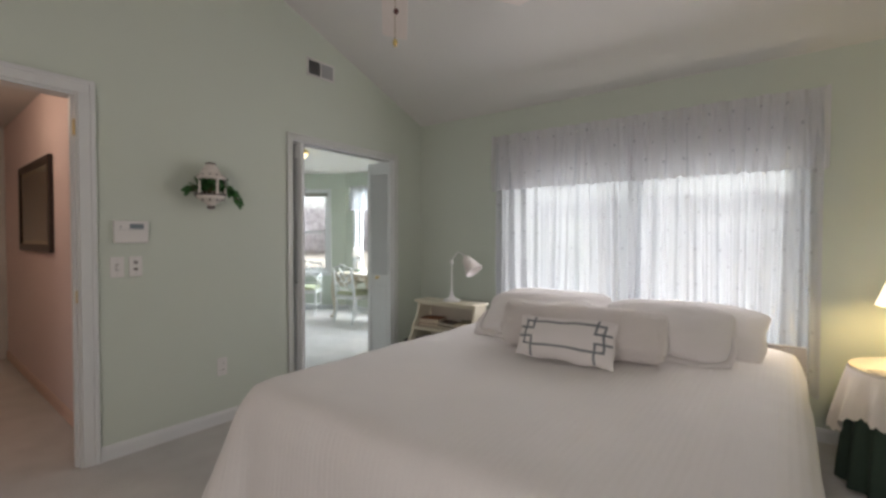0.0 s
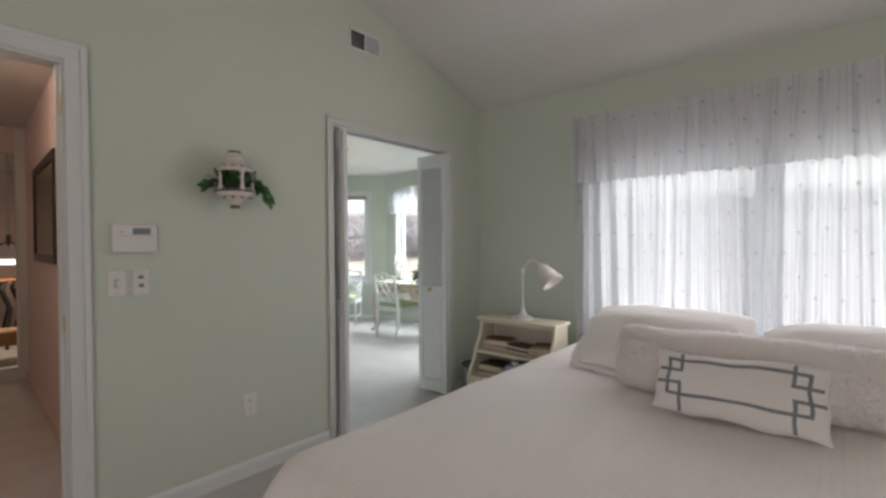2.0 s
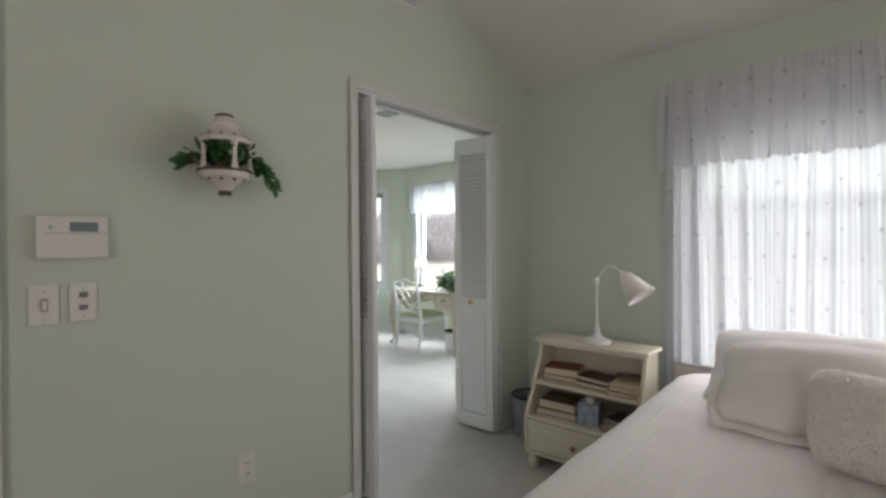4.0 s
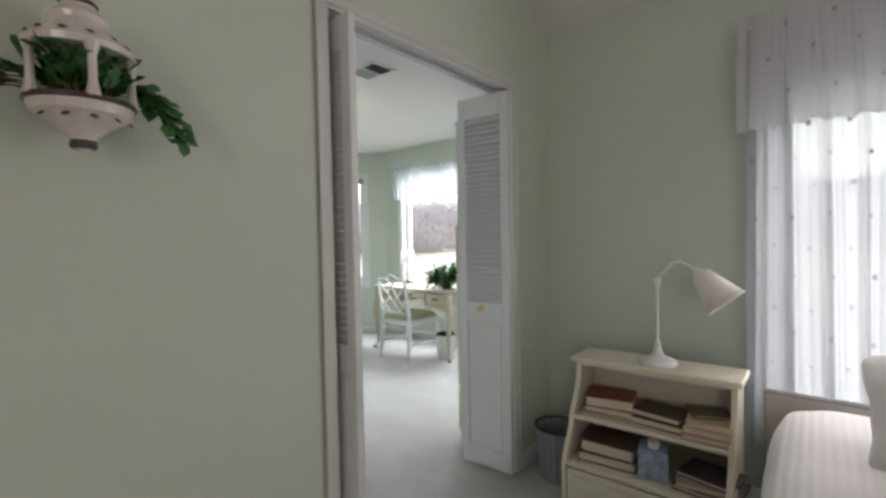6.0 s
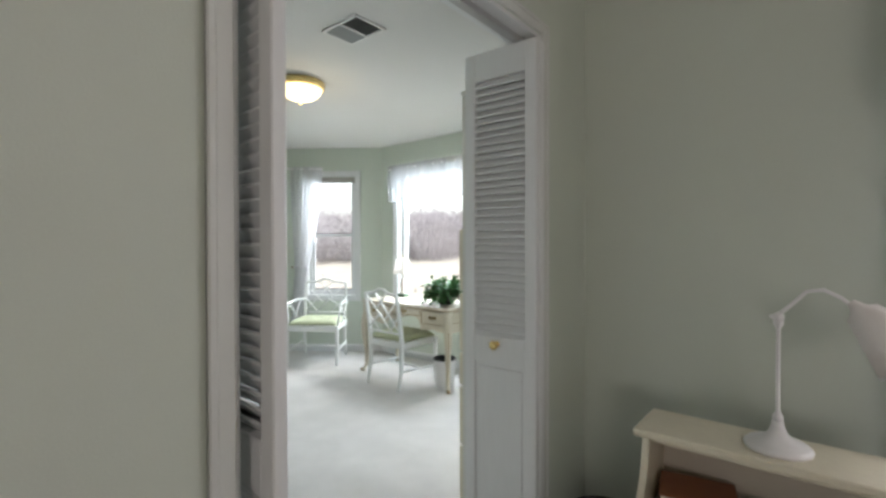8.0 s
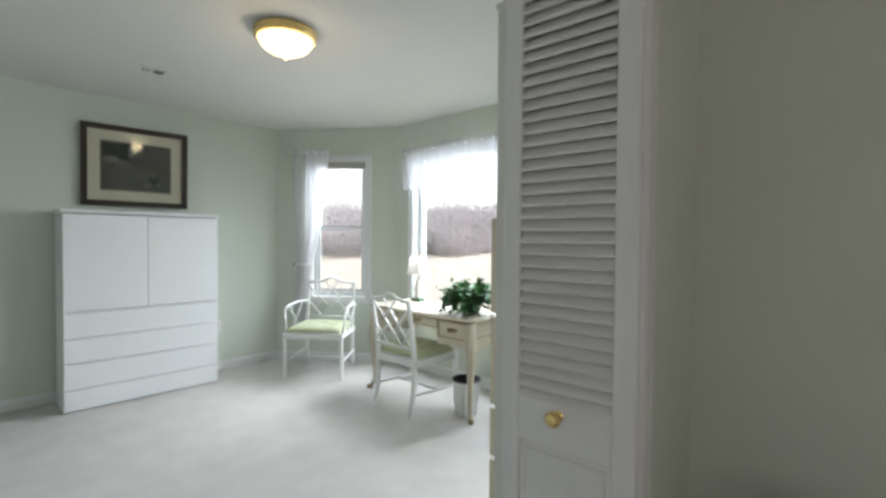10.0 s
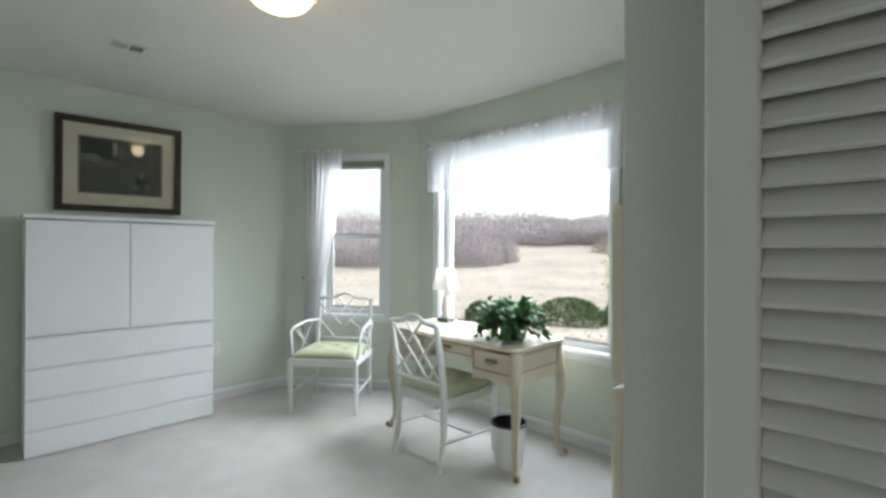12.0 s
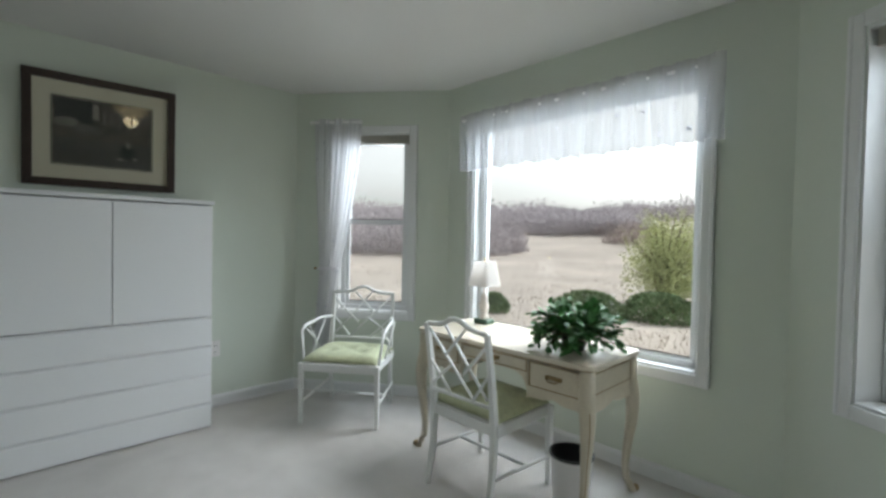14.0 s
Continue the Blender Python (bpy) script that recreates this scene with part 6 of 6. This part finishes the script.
def brush(mat, label, count, a0, a1, d0, d1, h0, h1, w0, w1, twigs, thick):
    """Bare bushes strewn over a sector of the slope; angles turn from north to west."""
    v, f = [], []
    for k in range(count):
        a, d = radians(rng.uniform(a0, a1)), rng.uniform(d0, d1)
        thicket(rng, v, f, -4 - d * math.sin(a), 3 + d * math.cos(a), rng.uniform(h0, h1), rng.uniform(w0, w1), twigs, thick)
    tagged(raw("thicket", v, f, mat), label, "bushes", kind="stuff")


brush(TWIG, "grey-violet bare thickets at the foot of the slope", 90, 42, 68, 34, 54, 2.0, 3.9, 3.0, 5.0, 1500, 0.04)
brush(TWIG, "tall rounded bare grey-violet bush", 5, 37.2, 40.5, 34, 37, 3.0, 3.9, 3.0, 3.8, 4200, 0.03)
brush(TWIG_FAR, "bare violet thickets on the middle slope", 100, 23, 42, 50, 68, 1.8, 3.4, 4.0, 6.5, 900, 0.06)
brush(TWIG_RED, "red-brown bare bushes beside the field", 6, 21, 27, 40, 50, 1.4, 2.4, 2.2, 3.4, 1200, 0.04)
brush(TWIG, "bare grey-violet brush north of the house", 60, -50, 14, 30, 52, 1.2, 3.0, 2.5, 4.5, 900, 0.05)
tv, tf = [], []
for k in range(620):
    a = radians(rng.uniform(-60, 80))
    if 25 < math.degrees(a) < 31 and rng.random() < 0.8:
        continue
    d = rng.uniform(66, 112)
    thicket(rng, tv, tf, -4 - d * math.sin(a), 3 + d * math.cos(a), rng.uniform(2.0, 4.6), rng.uniform(5.0, 9.0), 420, 0.10)
ob = raw("far_woods", tv, tf, TWIG_FAR)
tagged(ob, "bare grey-violet woods along the hill crest", "woods", kind="stuff")
tv, tf = [], []
for k in range(26000):
    a, d = radians(rng.uniform(-50, 75)), 6 + 32 * rng.random() ** 1.2
    x, y = -4 - d * math.sin(a), 5 + d * math.cos(a)
    z = land(x, y) - 0.02
    h = rng.uniform(0.04, 0.13) * (1.0 + 0.8 * noise.noise(Vector((x * 0.5, y * 0.5, 6))))
    p = Vector((x, y, z))
    s = Vector((rng.uniform(-1, 1), rng.uniform(-1, 1), 0)).normalized() * 0.016
    c = len(tv)
    tv += [p - s, p + s, p + Vector((rng.uniform(-0.08, 0.08), rng.uniform(-0.08, 0.08), h))]
    tf.append((c, c + 1, c + 2))
ob = raw("dry_grass", tv, tf, material("dry_grass_blades", (0.48, 0.43, 0.37), 1.0, vary=0.2, scale=0.6, fine=6, bump=0))
tagged(ob, "short dry tan grass tufts", "grass", kind="stuff")

# planting bed of bare soil along the house, with an uneven edge
bv, bf, bn, br = [], [], 48, 14
for i in range(bn + 1):
    a = radians(-48 + 62 * i / bn)
    far = 12.0 + 2.2 * noise.noise(Vector((math.cos(a) * 3, math.sin(a) * 6, 1)))
    for k in range(br + 1):
        d = 2.2 + (far - 2.2) * k / br
        x, y = -4 - d * math.sin(a), 4.2 + d * math.cos(a)
        bv.append((x, y, land(x, y) + (0.05 + 0.05 * noise.noise(Vector((x * 1.3, y * 1.3, 4))) if k < br else -0.06)))
for i in range(bn):
    for k in range(br):
        c = i * (br + 1) + k
        bf.append((c, c + 1, c + br + 2, c + br + 1))
structure(raw("ground_planting_bed", bv, bf, material("bare_brown_soil", (0.21, 0.17, 0.145), 1.0, vary=0.45, scale=1.2, fine=14, bump=0.8), None, smooth=True), "bare brown soil of a stony planting bed")
# stones of the planting bed by the house
sv, sf = [], []
for k in range(520):
    a, d = radians(rng.uniform(-38, 34)), rng.uniform(4.0, 13.5)
    x, y = -4 - d * math.sin(a), 4.5 + d * math.cos(a)
    if noise.noise(Vector((x * 0.35, y * 0.35, 9))) < (-0.1 if a < 0.15 else 0.22):
        continue
    r = rng.uniform(0.05, 0.22) * (1.5 if rng.random() < 0.12 else 1.0)
    flat, spin = rng.uniform(0.35, 0.7), rng.uniform(0, 3)
    ico = bmesh.new()
    bmesh.ops.create_icosphere(ico, subdivisions=2, radius=1.0)
    base, lift = len(sv), land(x, y) + r * flat * 0.3
    for v in ico.verts:
        q = v.co * (1 + 0.35 * noise.noise(v.co * 1.4 + Vector((k, 0, 0))))
        px, py = q.x * 1.25, q.y * 0.9
        sv.append((x + r * (px * math.cos(spin) - py * math.sin(spin)), y + r * (px * math.sin(spin) + py * math.cos(spin)), lift + r * flat * q.z))
    sf += [tuple(base + v.index for v in f.verts) for f in ico.faces]
    ico.free()
tagged(raw("stones", sv, sf, material("grey_brown_stone", (0.40, 0.36, 0.33), 0.9, vary=0.4, scale=2.0, fine=20, bump=0.5)), "grey-brown stones strewn over the planting bed", "stones", kind="stuff")

BOX_LEAF = material("dark_shrub_leaf", (0.15, 0.21, 0.10), 0.6, vary=0.4, scale=3, fine=30, bump=0)
WILLOW = material("spring_willow_leaf", (0.58, 0.62, 0.32), 0.7, vary=0.3, scale=1, fine=10, bump=0)


def shrub(x, y, w, d, h, seed, label):
    rng = random.Random(seed)
    z = land(x, y)
    t = thing("shrub", pose(x, y, z - 0.03), label, "shrub", "clipped shrubs")
    v, f, br = [], [], []
    for k in range(2600):
        a, el = rng.uniform(0, 2 * math.pi), rng.random()
        c = math.sqrt(1 - (el ** 2.2))
        q = 0.82 + 0.22 * noise.noise(Vector((math.cos(a) * 2 + seed, math.sin(a) * 2, el * 3))) + rng.uniform(-0.12, 0.06)
        p = Vector((w / 2 * c * math.cos(a) * q, d / 2 * c * math.sin(a) * q, 0.05 + h * el * (0.9 + 0.1 * q)))
        out = Vector((math.cos(a) * c, math.sin(a) * c, el + 0.2)).normalized()
        leaf_shape(v, f, p, (out + Vector((rng.uniform(-1, 1), rng.uniform(-1, 1), rng.uniform(-1, 1))) * 0.9).normalized(), out, rng.uniform(0.06, 0.11), 0.055)
    raw("crown", v, f, BOX_LEAF, t)
    bm = bmesh.new()
    for k in range(9):
        a = 2 * math.pi * k / 9
        tube(bm, [(0, 0, 0), (w * 0.1 * math.cos(a), d * 0.1 * math.sin(a), h * 0.3), (w * 0.3 * math.cos(a), d * 0.3 * math.sin(a), h * 0.6)], [0.03, 0.02, 0.008], 5)
    part("branches", bm, STEM, t)


shrub(-9.3, 13.6, 2.1, 1.4, 0.62, 41, "rounded dark green shrub on the lawn")
shrub(-7.9, 14.4, 2.0, 1.4, 0.66, 42, "rounded dark green shrub beside a willow")
shrub(-11.4, 12.4, 0.9, 0.8, 0.45, 43, "small rounded green shrub")


def willow(x, y, height, seed):
    rng = random.Random(seed)
    t = thing("tree", pose(x, y, land(x, y) - 0.05), "young willow tree with fresh yellow-green leaves", "tree")
    bm = bmesh.new()
    v, f = [], []
    for k in range(5):
        a = 2 * math.pi * k / 5 + rng.uniform(-0.3, 0.3)
        tube(bm, [(0.05 * math.cos(a), 0.05 * math.sin(a), 0), (0.16 * math.cos(a), 0.16 * math.sin(a), 0.5), (0.3 * math.cos(a), 0.3 * math.sin(a), 1.2)], [0.07, 0.055, 0.035], 7)
    for k in range(64):
        a = rng.uniform(0, 2 * math.pi)
        far = rng.uniform(0.2, 1.0)
        reach = height * 0.52 * far * (0.8 + 0.35 * noise.noise(Vector((math.cos(a) * 1.5, math.sin(a) * 1.5, seed))))
        top = height * rng.uniform(0.35, 1.0) * (1.0 - 0.42 * far ** 2)
        mid = Vector((0.45 * reach * math.cos(a), 0.45 * reach * math.sin(a), 0.62 * top + 0.15))
        end = Vector((reach * math.cos(a), reach * math.sin(a), top))
        tube(bm, [(0.1 * math.cos(a), 0.1 * math.sin(a), rng.uniform(0.1, 0.8)), mid, end], [0.035, 0.018, 0.004], 5)
        for q in range(26):
            s = rng.uniform(0.0, 1.1)
            p = mid.lerp(end, s) + Vector((rng.gauss(0, 0.14), rng.gauss(0, 0.14), rng.gauss(0, 0.14)))
            for w in range(8):
                pp = p + Vector((rng.uniform(-0.13, 0.13), rng.uniform(-0.13, 0.13), -0.09 * w + rng.uniform(-0.06, 0.06)))
                pp.z = max(pp.z, 0.12 + 0.1 * rng.random())
                leaf_shape(v, f, pp, Vector((rng.uniform(-1, 1), rng.uniform(-1, 1), rng.uniform(-1, 0.4))), Vector((rng.uniform(-1, 1), rng.uniform(-1, 1), 0.5)), rng.uniform(0.06, 0.10), 0.04)
    part("trunk", bm, STEM, t)
    raw("crown", v, f, WILLOW, t)


willow(-8.75, 17.2, 3.25, 51)
willow(-7.0, 18.0, 3.3, 52)
